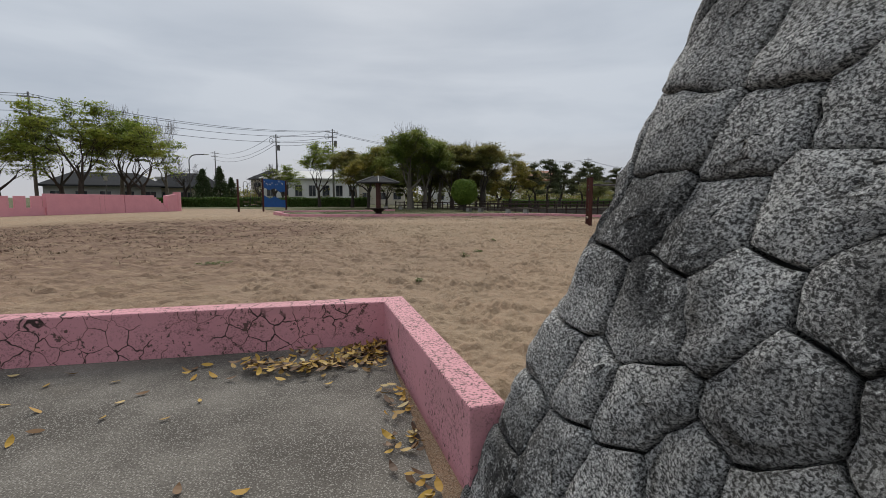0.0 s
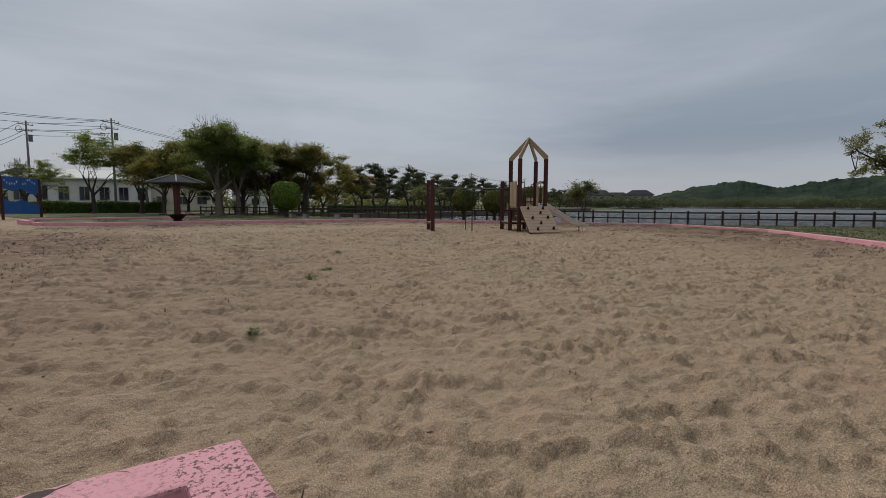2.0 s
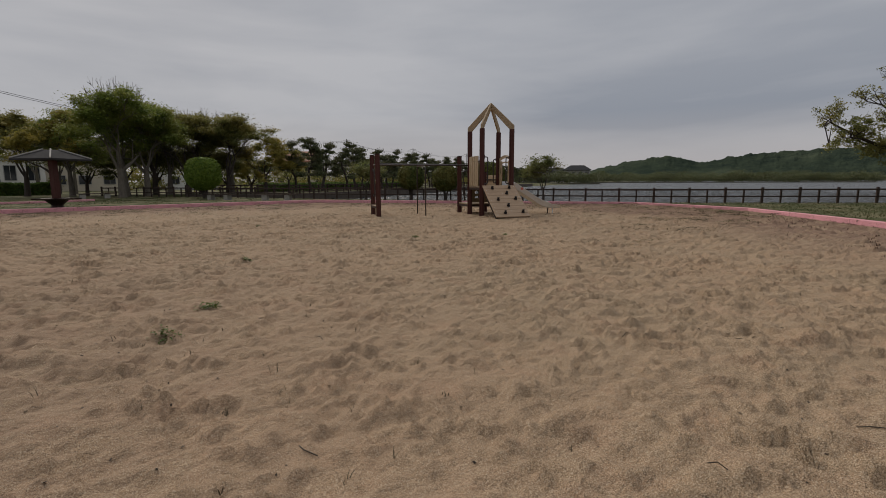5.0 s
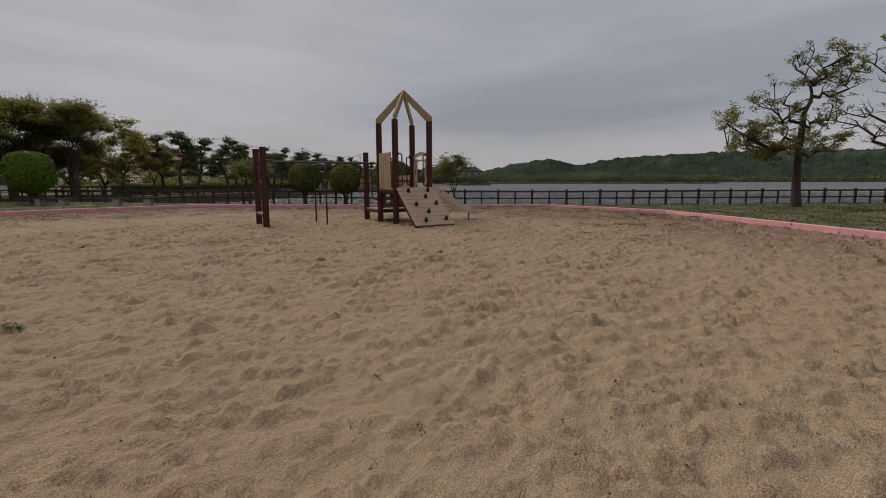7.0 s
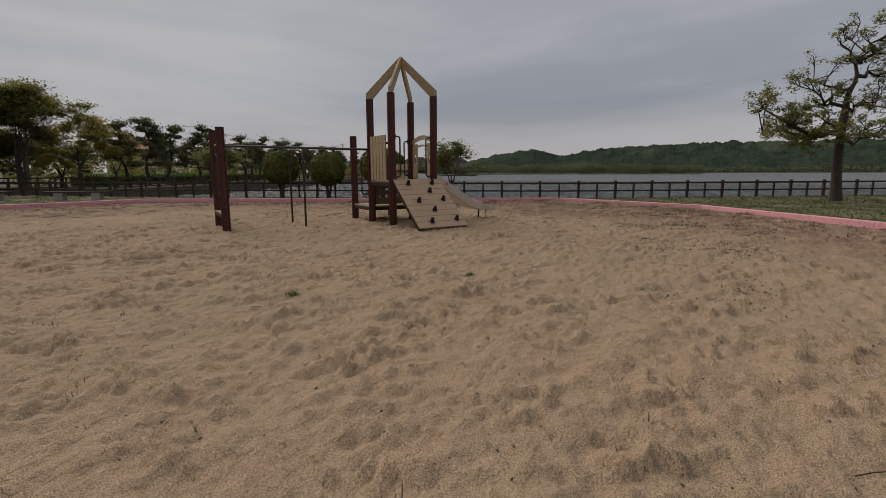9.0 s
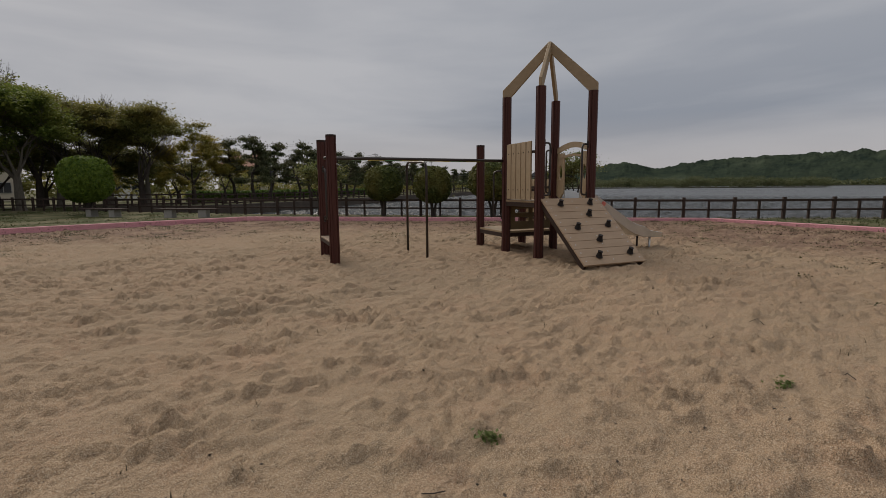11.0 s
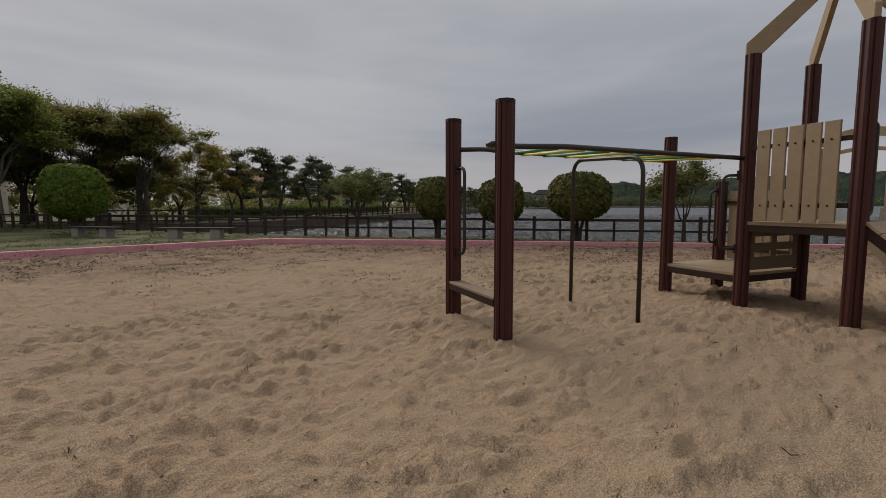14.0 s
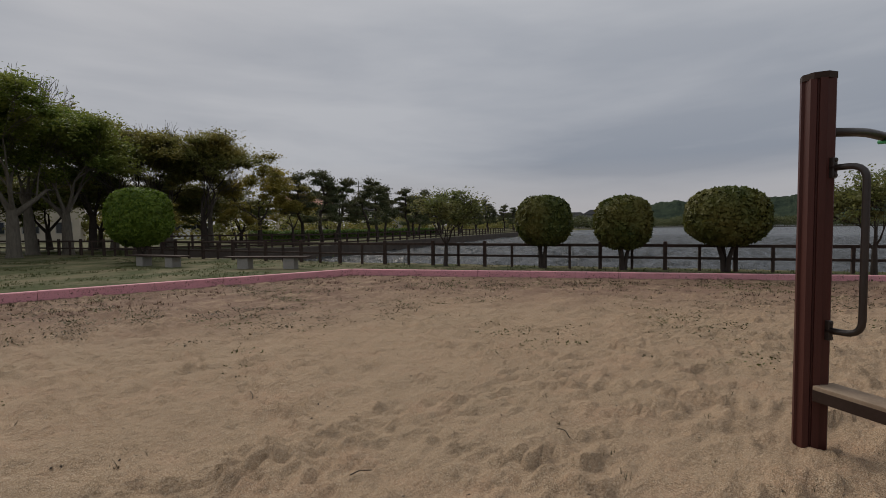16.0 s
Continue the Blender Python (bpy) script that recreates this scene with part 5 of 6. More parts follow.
# ---- far distance ----
def build_hills():
    k = Mat("haze_tinted_wooded_hill", 1.0, spec=0.0)
    # woodland greens greyed and blued: the aerial haze is mixed into the colour
    c = k.mix(k.ramp(k.noise(0.035, 5.0, 0.75), 0.35, 0.65), (0.024, 0.036, 0.029), (0.05, 0.066, 0.044))
    c = k.mix(k.ramp(k.noise(0.012, 3.0), 0.5, 0.65, 0, 0.6), c, (0.08, 0.098, 0.066))
    k.color(c)
    k.bump(k.noise(0.06, 5.0, 0.7), 9.0, 1.0)
    prof = [(52, 0.004), (57, 0.014), (59, 0.022), (62.3, 0.036), (64, 0.040), (66.5, 0.047), (69.8, 0.033), (73.3, 0.044), (78, 0.050), (82, 0.051), (86, 0.054), (93, 0.050), (100, 0.050), (110, 0.045), (125, 0.03), (140, 0.02)]
    azs = np.arange(52, 140, 0.12)
    sl = np.interp(azs, [p[0] for p in prof], [p[1] for p in prof])
    D, E0 = 720.0, (4.5, 9.5)
    rows = np.linspace(0, 1, 26)
    vs = []
    for j, f in enumerate(rows):
        dist = D - 130 * (1 - f)
        for a, s in zip(azs, sl):
            rgh = noise.noise((a * 1.1, f * 3, 0)) * 0.10 + noise.noise((a * 4.5, f * 9, 4)) * 0.05 + noise.noise((a * 11, f * 22, 9)) * 0.03
            z = s * dist * max(0, (f ** 0.75) * (1 + rgh)) + 0.4
            vs.append((E0[0] + dist * math.sin(radians(a)), E0[1] + dist * math.cos(radians(a)), z - 1.2))
    n = len(azs)
    i = np.arange((len(rows) - 1) * n).reshape(len(rows) - 1, n)[:, :-1].ravel()
    ob = arrays("hill", vs, np.stack([i, i + 1, i + n + 1, i + n], 1), k.m, smooth=True)
    tagged(ob, "long low wooded hill across the lake", "hill", kind="structure")


build_hills()


def clump_band(name, label, spots, mat, n, size, seed, r):
    """Far woods: many small leaf clumps, one thing of uncountable stuff."""
    rng = np.random.default_rng(seed)
    c, s = [], []
    for x, y, h in spots:
        for q in range(7):
            c.append((x + rng.normal(0, r * 0.5), y + rng.normal(0, r * 0.5), -0.6 + h * rng.uniform(0.25, 0.9)))
            s.append(r * rng.uniform(0.25, 0.45))
    vs, fs = leaves(c, s, size, n, seed)
    tagged(arrays(name, vs, fs, mat), label, "woods", kind="stuff")


def far_shore():
    rng = random.Random(3)
    near = []
    for a in np.arange(58, 84, 0.32):
        d = 330 + rng.uniform(-15, 25)
        near.append((4.5 + d * math.sin(radians(a)), 9.5 + d * math.cos(radians(a)), rng.uniform(3.5, 6.5)))
    clump_band("far_woods", "pale green trees on the far lake shore", near, M_LEAF_FAR, 60000, 0.36, 4, 4.5)
    right = []
    for a in np.arange(83, 130, 0.4):
        d = 560 + rng.uniform(-15, 25)
        right.append((4.5 + d * math.sin(radians(a)), 9.5 + d * math.cos(radians(a)), rng.uniform(3, 5.5)))
    clump_band("far_woods", "dark trees at the foot of the hill", right, M_LEAF_FAR, 12000, 1.1, 5, 6)
    left = []
    for a in np.arange(44, 60, 0.35):
        d = 235 + rng.uniform(-12, 18)
        left.append((4.5 + d * math.sin(radians(a)), 9.5 + d * math.cos(radians(a)), rng.uniform(3.5, 7)))
    clump_band("far_woods", "mixed trees and shrubs at the end of the lake", left, M_LEAF_FAR, 20000, 0.4, 6, 3.5)
    back = []
    for i in range(40):
        x = 20 + i * 3.2
        back.append((x, 72 + (x - 24) * 0.55 + rng.uniform(-2, 5), rng.uniform(3, 5.5)))
    clump_band("far_woods", "dim trees behind the promenade pines", back, M_LEAF_OLIVE, 22000, 0.22, 7, 1.9)
    mid = []
    for i in range(34):
        x = -40 + i * 1.9
        mid.append((x, 92 + rng.uniform(-3, 6), rng.uniform(3, 6)))
    clump_band("far_woods", "dim garden trees among the houses", mid, M_LEAF_OLIVE, 16000, 0.24, 8, 1.7)
    shore = thing("far_bank", "low dark bank of the far lake shore", "shore", kind="structure")
    for d, a0, a1, h in ((322, 57, 84.5, 0.4), (545, 83, 132, 0.5), (226, 43, 60.5, 0.5)):
        line = [(4.5 + d * math.sin(radians(a)), 9.5 + d * math.cos(radians(a))) for a in np.arange(a0, a1, 1.0)]
        part("bank_edge", strip(line, 14, h - 0.75, -3), plain("far_bank_earth", (0.07, 0.065, 0.045), (0.10, 0.09, 0.06), 1, 0.2), shore)


far_shore()

M_TILE = plain("dark_roof_tile", (0.03, 0.031, 0.034), (0.05, 0.051, 0.055), 0.95, 1.2, stretch=(1, 6, 1), spec=0.1)
M_RED_TILE = plain("orange_roof_tile", (0.26, 0.10, 0.06), (0.33, 0.14, 0.08), 0.7, 1.2)
M_WHITE = plain("white_render", (0.62, 0.61, 0.57), (0.72, 0.71, 0.67), 0.85, 0.8)
M_CREAM = plain("cream_render", (0.46, 0.41, 0.32), (0.55, 0.49, 0.39), 0.85, 0.8)
M_GREYWALL = plain("grey_siding", (0.28, 0.27, 0.25), (0.36, 0.35, 0.33), 0.85, 0.8)
k_glass = Mat("dark_window_glass", 0.08, spec=0.6)
k_glass.color((0.02, 0.024, 0.028))
M_GLASS = k_glass.m


def house(label, x, y, rz, w, d, h, roof_h, wall_mat, roof_mat, storeys=1, windows=4, flat=False):
    """A house: walls, hipped or flat roof with eaves, rows of windows with frames."""
    t = thing("house", label, "house", pose(x, y, 0.1, 0, 0, rz))
    bm = bmesh.new()
    box(bm, 0, 0, h / 2 - 0.1, w, d, h + 0.2)
    part("wall", bm, wall_mat, t)
    bm = bmesh.new()
    if flat:
        box(bm, 0, 0, h + roof_h / 2, w + 0.5, d + 0.5, roof_h, bevel=0.03)
    else:
        e = 0.6
        base = [bm.verts.new((sx * (w / 2 + e), sy * (d / 2 + e), h - 0.02)) for sx, sy in ((-1, -1), (1, -1), (1, 1), (-1, 1))]
        rim = [bm.verts.new((v.co.x, v.co.y, h + 0.16)) for v in base]
        rl = max(0.5, w / 2 - d / 2 * 0.7)
        r0, r1 = bm.verts.new((-rl, 0, h + roof_h)), bm.verts.new((rl, 0, h + roof_h))
        bm.faces.new(base[::-1])
        for i in range(4):
            bm.faces.new((base[i], base[(i + 1) % 4], rim[(i + 1) % 4], rim[i]))
        bm.faces.new((rim[0], rim[1], r1, r0))
        bm.faces.new((rim[1], rim[2], r1))
        bm.faces.new((rim[2], rim[3], r0, r1))
        bm.faces.new((rim[3], rim[0], r0))
    part("roof", bm, roof_mat, t)
    for s in range(storeys):
        zc = (h / storeys) * (s + 0.55)
        for i in range(windows):
            xc = -w / 2 + w * (i + 0.5) / windows
            bm = bmesh.new()
            ww, wh = w / windows * 0.5, h / storeys * 0.42
            for fx, fz, fw, fh in ((0, wh / 2, ww, 0.07), (0, -wh / 2, ww, 0.07), (-ww / 2, 0, 0.07, wh), (ww / 2, 0, 0.07, wh), (0, 0, 0.05, wh)):
                box(bm, xc + fx, -d / 2 - 0.03, zc + fz, fw, 0.08, fh)
            win = part("window", bm, M_GREYWALL, t)
            bm = bmesh.new()
            box(bm, xc, -d / 2 - 0.01, zc, ww, 0.03, wh)
            part("pane", bm, M_GLASS, win)
    return t


house("long white single-storey building with a row of windows", -2.5, 92, 3, 16, 9, 4.4, 1.6, M_WHITE, M_WHITE, 1, 7)
house("old house with dark grey tiled roof", -30, 78, 20, 13, 8, 2.7, 2.0, M_GREYWALL, M_TILE, 1, 5)
house("house with dark tiled roof and cream walls", -20.5, 82, 10, 9, 7, 2.6, 2.3, M_CREAM, M_TILE, 1, 3)
house("grey two-storey flat-roofed building", -34.5, 126, 5, 6.5, 8, 5.4, 0.5, M_GREYWALL, M_GREYWALL, 2, 5, True)
house("house with dark hipped roof behind the trees", -10.5, 118, -4, 11, 8, 5.2, 2.2, M_CREAM, M_TILE, 2, 4)
house("cream two-storey house behind park trees", 9, 92, -8, 11, 8, 5.6, 2.0, M_CREAM, M_TILE, 2, 4)
house("white house behind the evergreens", 24, 96, -15, 10, 8, 5.2, 2.0, M_WHITE, M_TILE, 2, 4)
house("cream house with orange tiled roof", 52, 112, -25, 11, 8, 5.4, 2.6, M_CREAM, M_RED_TILE, 2, 4)
house("white house beyond the promenade pines", 71, 119, -28, 10, 8, 5.0, 2.0, M_WHITE, M_TILE, 2, 4)
house("pale house beyond the promenade pines", 92, 131, -28, 11, 8, 5.0, 2.0, M_GREYWALL, M_TILE, 2, 4)
for i, (a, d) in enumerate(((50.5, 262), (53.0, 255), (55.0, 262), (57.4, 258), (48.0, 250))):
    house("distant house with dark roof at the end of the lake", 4.5 + d * math.sin(radians(a)), 9.5 + d * math.cos(radians(a)), -a, 13, 9, 5.0 + i % 2, 2.6, (M_WHITE, M_GREYWALL)[i % 2], M_TILE, 2, 4)


# ---- poles and cables ----
M_POLE = plain("grey_concrete_pole", (0.13, 0.125, 0.12), (0.18, 0.172, 0.165), 0.9, 2)
M_CABLE = plain("black_cable", (0.02, 0.02, 0.022), (0.03, 0.03, 0.032), 0.7, 3)


def utility_pole(x, y, h, rz, box_on=False):
    t = thing("utility_pole", "grey concrete utility pole with cross-arms" + (" and transformer" if box_on else ""), "utility pole", pose(x, y, 0.1, 0, 0, rz), "utility poles")
    part("pole", tube(bmesh.new(), [(0, 0, -0.2), (0, 0, h)], [0.19, 0.1], 8), M_POLE, t, smooth=True)
    for z, w in ((h - 0.5, 1.9), (h - 1.3, 1.6)):
        bm = bmesh.new()
        box(bm, 0, 0.1, z, w, 0.09, 0.09)
        arm = part("cross_arm", bm, M_POLE, t)
        for s in (-0.45, -0.2, 0.2, 0.45):
            part("insulator", tube(bmesh.new(), [(s * w, 0.1, z + 0.04), (s * w, 0.1, z + 0.24)], 0.05, 6), M_WHITE, arm)
    if box_on:
        bm = bmesh.new()
        tube(bm, [(0.45, 0, h - 2.7), (0.45, 0, h - 1.8)], 0.24, 10)
        part("transformer", bm, M_POLE, t)
        part("cable_coil", tube(bmesh.new(), [(-0.9 + 0.35 * math.cos(a), 0.05, h - 1.2 + 0.4 * math.sin(a)) for a in np.linspace(0, 6.2, 18)], 0.035, 5), M_CABLE, t)
    return Vector((x, y, 0.1 + h - 0.3))


def cable(a, b, sag, off=0.0, drop=0.0):
    pts = []
    side = Vector((b.y - a.y, a.x - b.x, 0)).normalized() * off
    for i in range(25):
        k = i / 24
        p = a.lerp(b, k) + side
        pts.append((p.x, p.y, p.z - drop - sag * 4 * k * (1 - k)))
    tagged(part("overhead_cable", tube(bmesh.new(), pts, 0.028, 4), M_CABLE), "thin black overhead cable", "cable", "overhead cables")


Q = [utility_pole(x, y, h, r, b) for x, y, h, r, b in ((-29.3, 60, 12, 20, False), (-8.1, 88.7, 12, 40, True), (1.3, 80, 12, 20, True), (-25.2, 123, 12, 40, False),
                                                       (68, 118, 12, -50, False), (104, 136, 12, -50, False), (141, 148, 12, -50, False), (-60, 45, 12, 20, False))]
for dr, off in ((0, -0.7), (0, 0.7), (0.8, 0.4), (1.6, 0)):
    cable(Q[7], Q[0], 0.8, off, dr)
    cable(Q[0], Q[2], 1.2, off, dr)
for dr, off in ((0, 0.7), (0.8, 0), (1.6, 0.4)):
    cable(Q[3], Q[1], 1.5, off, dr)
    cable(Q[1], Q[2], 0.3, off, dr)
for dr, off in ((0.2, 0), (0.5, 0.5)):
    cable(Q[2], Q[4], 2.2, off, dr)
    cable(Q[4], Q[5], 1.4, off, dr)
    cable(Q[5], Q[6], 1.4, off, dr)


def build_road_things():
    lamp = thing("street_lamp", "grey curved-arm road lamp beyond the hedge", "street lamp", pose(-17.6, 72, 0.1))
    part("pole", tube(bmesh.new(), bent([(0, 0, -0.2), (0, 0, 6.4), (0.5, 0, 6.9), (2.0, 0, 7.0)], 0.6), 0.07, 8), M_POLE, lamp, smooth=True)
    bm = bmesh.new()
    box(bm, 2.2, 0, 6.98, 0.6, 0.2, 0.12, bevel=0.03)
    part("lamp_head", bm, M_WHITE, lamp)
    sign = thing("road_sign", "small white road sign on a grey post", "road sign", pose(-24.6, 64.5, 0.1))
    part("post", tube(bmesh.new(), [(0, 0, -0.2), (0, 0, 3.7)], 0.045, 8), M_POLE, sign, smooth=True)
    bm = bmesh.new()
    box(bm, 0, -0.06, 3.4, 0.4, 0.02, 0.5, bevel=0.005)
    part("sign_plate", bm, M_WHITE, sign)


build_road_things()


# ---- shelter, benches, play wall, panel frame ----
def build_shelter():
    t = thing("park_shelter", "small square shelter with dark hipped roof on one maroon column", "shelter", pose(4.15, 36.1, 0.115, 0, 0, 40))
    bm = bmesh.new()
    w, z0, z1 = 1.08, 2.22, 2.72
    base = [bm.verts.new((sx * w, sy * w, z0)) for sx, sy in ((-1, -1), (1, -1), (1, 1), (-1, 1))]
    rim = [bm.verts.new((v.co.x, v.co.y, z0 + 0.07)) for v in base]
    cap = [bm.verts.new((sx * 0.2, sy * 0.2, z1)) for sx, sy in ((-1, -1), (1, -1), (1, 1), (-1, 1))]
    bm.faces.new(base[::-1])
    bm.faces.new(cap)
    for a, b in ((base, rim), (rim, cap)):
        for i in range(4):
            bm.faces.new((a[i], a[(i + 1) % 4], b[(i + 1) % 4], b[i]))
    roof = part("roof", bm, plain("dark_metal_roof", (0.03, 0.03, 0.032), (0.045, 0.045, 0.048), 0.95, 2, spec=0.1), t, "dark grey hipped metal roof")
    for sx, sy in ((-1, -1), (1, -1), (1, 1), (-1, 1)):
        part("hip_flashing", tube(bmesh.new(), [(sx * w, sy * w, z0 + 0.1), (sx * 0.2, sy * 0.2, z1 + 0.03)], 0.035, 6), M_GREYWALL, roof, "pale hip strip")
    bm = bmesh.new()
    box(bm, 0, 0, 1.12, 0.26, 0.26, 2.3, bevel=0.02)
    part("column", bm, M_POST, t, "maroon column")
    bm = bmesh.new()
    for i in range(4):
        m = Matrix.Rotation(math.pi / 2 * i, 4, "Z")
        box(bm, 0.5, 0, 0.42, 0.36, 1.36, 0.06, m, 0.01)
    part("bench_seat", bm, M_DARKFRAME, t, "dark slab bench round the column")
    bm = bmesh.new()
    tube(bm, [(0, 0, -0.1), (0, 0, 0.12), (0, 0, 0.38)], [0.3, 0.22, 0.5], 8)
    part("bench_base", bm, M_DARKFRAME, t)


build_shelter()


def build_bench(x, y, rz):
    t = thing("park_bench", "flat dark timber bench on two pale concrete blocks", "bench", pose(x, y, 0.11, 0, 0, rz), "benches on the lawn")
    for i in range(3):
        bm = bmesh.new()
        box(bm, 0, -0.15 + i * 0.15, 0.37, 2.7, 0.135, 0.05, bevel=0.01)
        part("slat", bm, M_FENCE, t)
    for s in (-0.75, 0.75):
        bm = bmesh.new()
        box(bm, s, 0, 0.12, 0.36, 0.34, 0.45, bevel=0.02)
        part("block", bm, M_CONCRETE, t)


build_bench(12.7, 40.1, -66)
build_bench(15.0, 36.3, -48)
build_bench(7.0, 50.0, 5)


M_PINK_PLAY = plain("pink_play_wall_paint", (0.68, 0.30, 0.345), (0.77, 0.35, 0.39), 0.8, 1.2, spec=0.25)


def build_play_wall():
    """Crenellated castle wall: outline in s along the wall and z, given thickness."""
    t = thing("castle_wall", "pink painted play wall shaped like a castle with battlements", "play wall")
    a, c = Vector((-20.6, 38.5, 0)), Vector((-14.0, 50.5, 0))
    ang = math.atan2(c.y - a.y, c.x - a.x)
    m = Matrix.Translation(a) @ Matrix.Rotation(ang, 4, "Z") @ Matrix.Rotation(radians(90), 4, "X")

    def slab(name, line, thick=0.35):
        bm = prism(bmesh.new(), line, -thick / 2, thick / 2, m)
        bmesh.ops.recalc_face_normals(bm, faces=bm.faces)
        bmesh.ops.bevel(bm, geom=bm.edges[:], offset=0.015, segments=1, affect="EDGES")
        part(name, bm, M_PINK_PLAY, t)
    low = [(-7, -0.3), (2.9, -0.3), (2.9, 0.57)]
    s = 2.72
    while s > -6.5:
        low += [(s, 0.57), (s, 1.38), (s - 0.72, 1.38), (s - 0.72, 0.57)]
        s -= 1.05
    low.append((-7, 0.57))
    slab("battlement", low, 0.14)
    slab("tall_wall", [(2.9, -0.3), (9.05, -0.3), (9.05, 1.51), (2.9, 1.55)], 0.42)
    steps = [(9.1, -0.3), (13.4, -0.3), (13.4, 0.45)]
    for i in range(6):
        steps += [(13.2 - i * 0.24, 0.45 + i * 0.17), (13.2 - i * 0.24, 0.45 + (i + 1) * 0.17)]
    slab("stepped_wall", steps + [(11.8, 1.49), (9.1, 1.50)], 0.42)
    slab("end_pillar", [(13.4, -0.3), (14.6, -0.3), (14.6, 1.62), (13.4, 1.46)], 0.5)
    for x in (6.9, 7.3):
        bm = bmesh.new()
        box(bm, x, 0.62, 0.212, 0.06, 1.75, 0.02, m)
        part("joint_rib", bm, M_PINK_FAR, t, "darker upright rib on the wall")
    bm = bmesh.new()
    p = m @ Vector((14.75, 0, 0.0))
    tube(bm, [(p.x, p.y, -0.2), (p.x, p.y, 1.8)], 0.34, 20)
    part("round_end", bm, M_PINK_PLAY, t, "rounded pink end of the wall", smooth=False)


build_play_wall()


def build_panel_frame():
    t = thing("panel_climber", "maroon-posted climber with blue wavy panels and metal hoops", "playground equipment")
    P = [Vector((-7.3, 47.2, 0)), Vector((-5.4, 48.8, 0)), Vector((-3.5, 50.6, 0))]
    for p, h in zip(P, (2.95, 3.1, 2.95)):
        o = part("post", post_bm(h, 0.075), M_POST, t)
        o.location = p
    blue = plain("blue_panel", (0.012, 0.075, 0.26), (0.016, 0.095, 0.31), 0.45, 2)
    d = P[2] - P[1]
    ang = math.atan2(d.y, d.x)
    m = Matrix.Translation(P[1]) @ Matrix.Rotation(ang, 4, "Z") @ Matrix.Rotation(radians(90), 4, "X")
    ln = d.length
    for j, (lo, hi) in enumerate((((2.28, 2.0, 2.2, 1.82, 1.9), (3.05, 3.03, 3.0, 2.97, 2.95)), ((0.42, 0.4, 0.38, 0.36, 0.34), (1.55, 1.2, 1.42, 1.12, 1.05)))):
        for q in (0, 1):
            k0 = 0 if q == 0 else 2
            xs = [0.09 + (ln - 0.18) * i / 4 for i in range(5)]
            line = [(xs[k0 + i] + (0.012 if q and i == 0 else 0), lo[k0 + i]) for i in range(3)] + [(xs[k0 + i] + (0.012 if q and i == 0 else 0), hi[k0 + i]) for i in (2, 1, 0)]
            pan = part("panel", prism(bmesh.new(), line, -0.015, 0.015, m), blue, t, "blue panel with a wavy edge")
            if j == 0:
                for i in range(6):
                    rnd = random.Random(i * 7 + q)
                    x, z = xs[k0] + 0.15 + 0.16 * i, 2.5 + rnd.uniform(0, 0.35)
                    bm = bmesh.new()
                    box(bm, x, z, 0.018, 0.05, 0.13, 0.008, m @ Matrix.Translation((0, 0, 0)))
                    part("mark", bm, M_WHITE, pan, "small white painted mark")
    d = P[1] - P[0]
    for k in (0.22, 0.48, 0.72, 0.92):
        p = P[0] + d * k
        q = P[0] + d * (k + (0.16 if k < 0.5 else 0.1))
        hoop = bent([(p.x, p.y, 0.55), (p.x, p.y, 2.75), (q.x, q.y, 2.75), (q.x, q.y, 0.55), (p.x, p.y, 0.55)], 0.2, 5)
        part("hoop", tube(bmesh.new(), hoop, 0.022, 6, False), M_TUBE, t)
    for k, z in ((0.3, 0.9), (0.6, 0.65), (0.8, 0.9)):
        p = P[0] + d * k
        bm = bmesh.new()
        box(bm, p.x, p.y, z, 0.5, 0.12, 0.05)
        part("foothold", bm, M_BEIGE, t)


build_panel_frame()


# ---- promenade across the inlet ----
def build_promenade():
    wall = thing("sea_wall", "dark weathered wall under the promenade", "sea wall", kind="structure")
    part("sea_wall_face", strip(BANK[1:], 0.5, 0.05, -2.0, lawn_z), plain("dark_wet_wall", (0.05, 0.037, 0.028), (0.09, 0.068, 0.052), 0.8, 1.5), wall)
    fence = thing("promenade_fence", "brown timber fence with close uprights along the promenade", "fence", kind="structure")
    bm = bmesh.new()
    box(bm, 0, 0, 0.42, 0.12, 0.12, 1.0, bevel=0.01)
    post = part("fence_post", bm, M_FENCE)
    first = True
    line = BANK[1:5] + [(93, 87)]
    for a, b in zip(line, line[1:]):
        d = Vector((b[0] - a[0], b[1] - a[1]))
        n = max(1, round(d.length / 1.5))
        ang = math.degrees(math.atan2(d.y, d.x))
        side = Vector((-d.y, d.x)).normalized() * 0.3
        for i in range(n):
            p = Vector(a) + d * (i / n) + side
            o = post if first else post.copy()
            if not first:
                scene.collection.objects.link(o)
            first = False
            o.parent, o.matrix_basis = fence, pose(p.x, p.y, lawn_z(p.x, p.y), 0, 0, ang)
        for h in (0.85, 0.5, 0.2):
            bm = bmesh.new()
            mid = Vector(a) + d / 2 + side
            box(bm, 0, 0, 0, d.length, 0.05, 0.09, pose(mid.x, mid.y, lawn_z(mid.x, mid.y) + h, 0, 0, ang))
            part("fence_rail", bm, M_FENCE, fence)
    t = thing("lamp_post", "brown park lamp post with a white globe", "lamp post", pose(31, 60.5, 0.12))
    part("pole", tube(bmesh.new(), [(0, 0, -0.1), (0, 0, 3.3)], [0.07, 0.05], 8), M_TUBE, t)
    bm = bmesh.new()
    bmesh.ops.create_icosphere(bm, subdivisions=3, radius=0.24, matrix=Matrix.Translation((0, 0, 3.55)))
    part("globe", bm, M_WHITE, t, "white globe", True)


build_promenade()


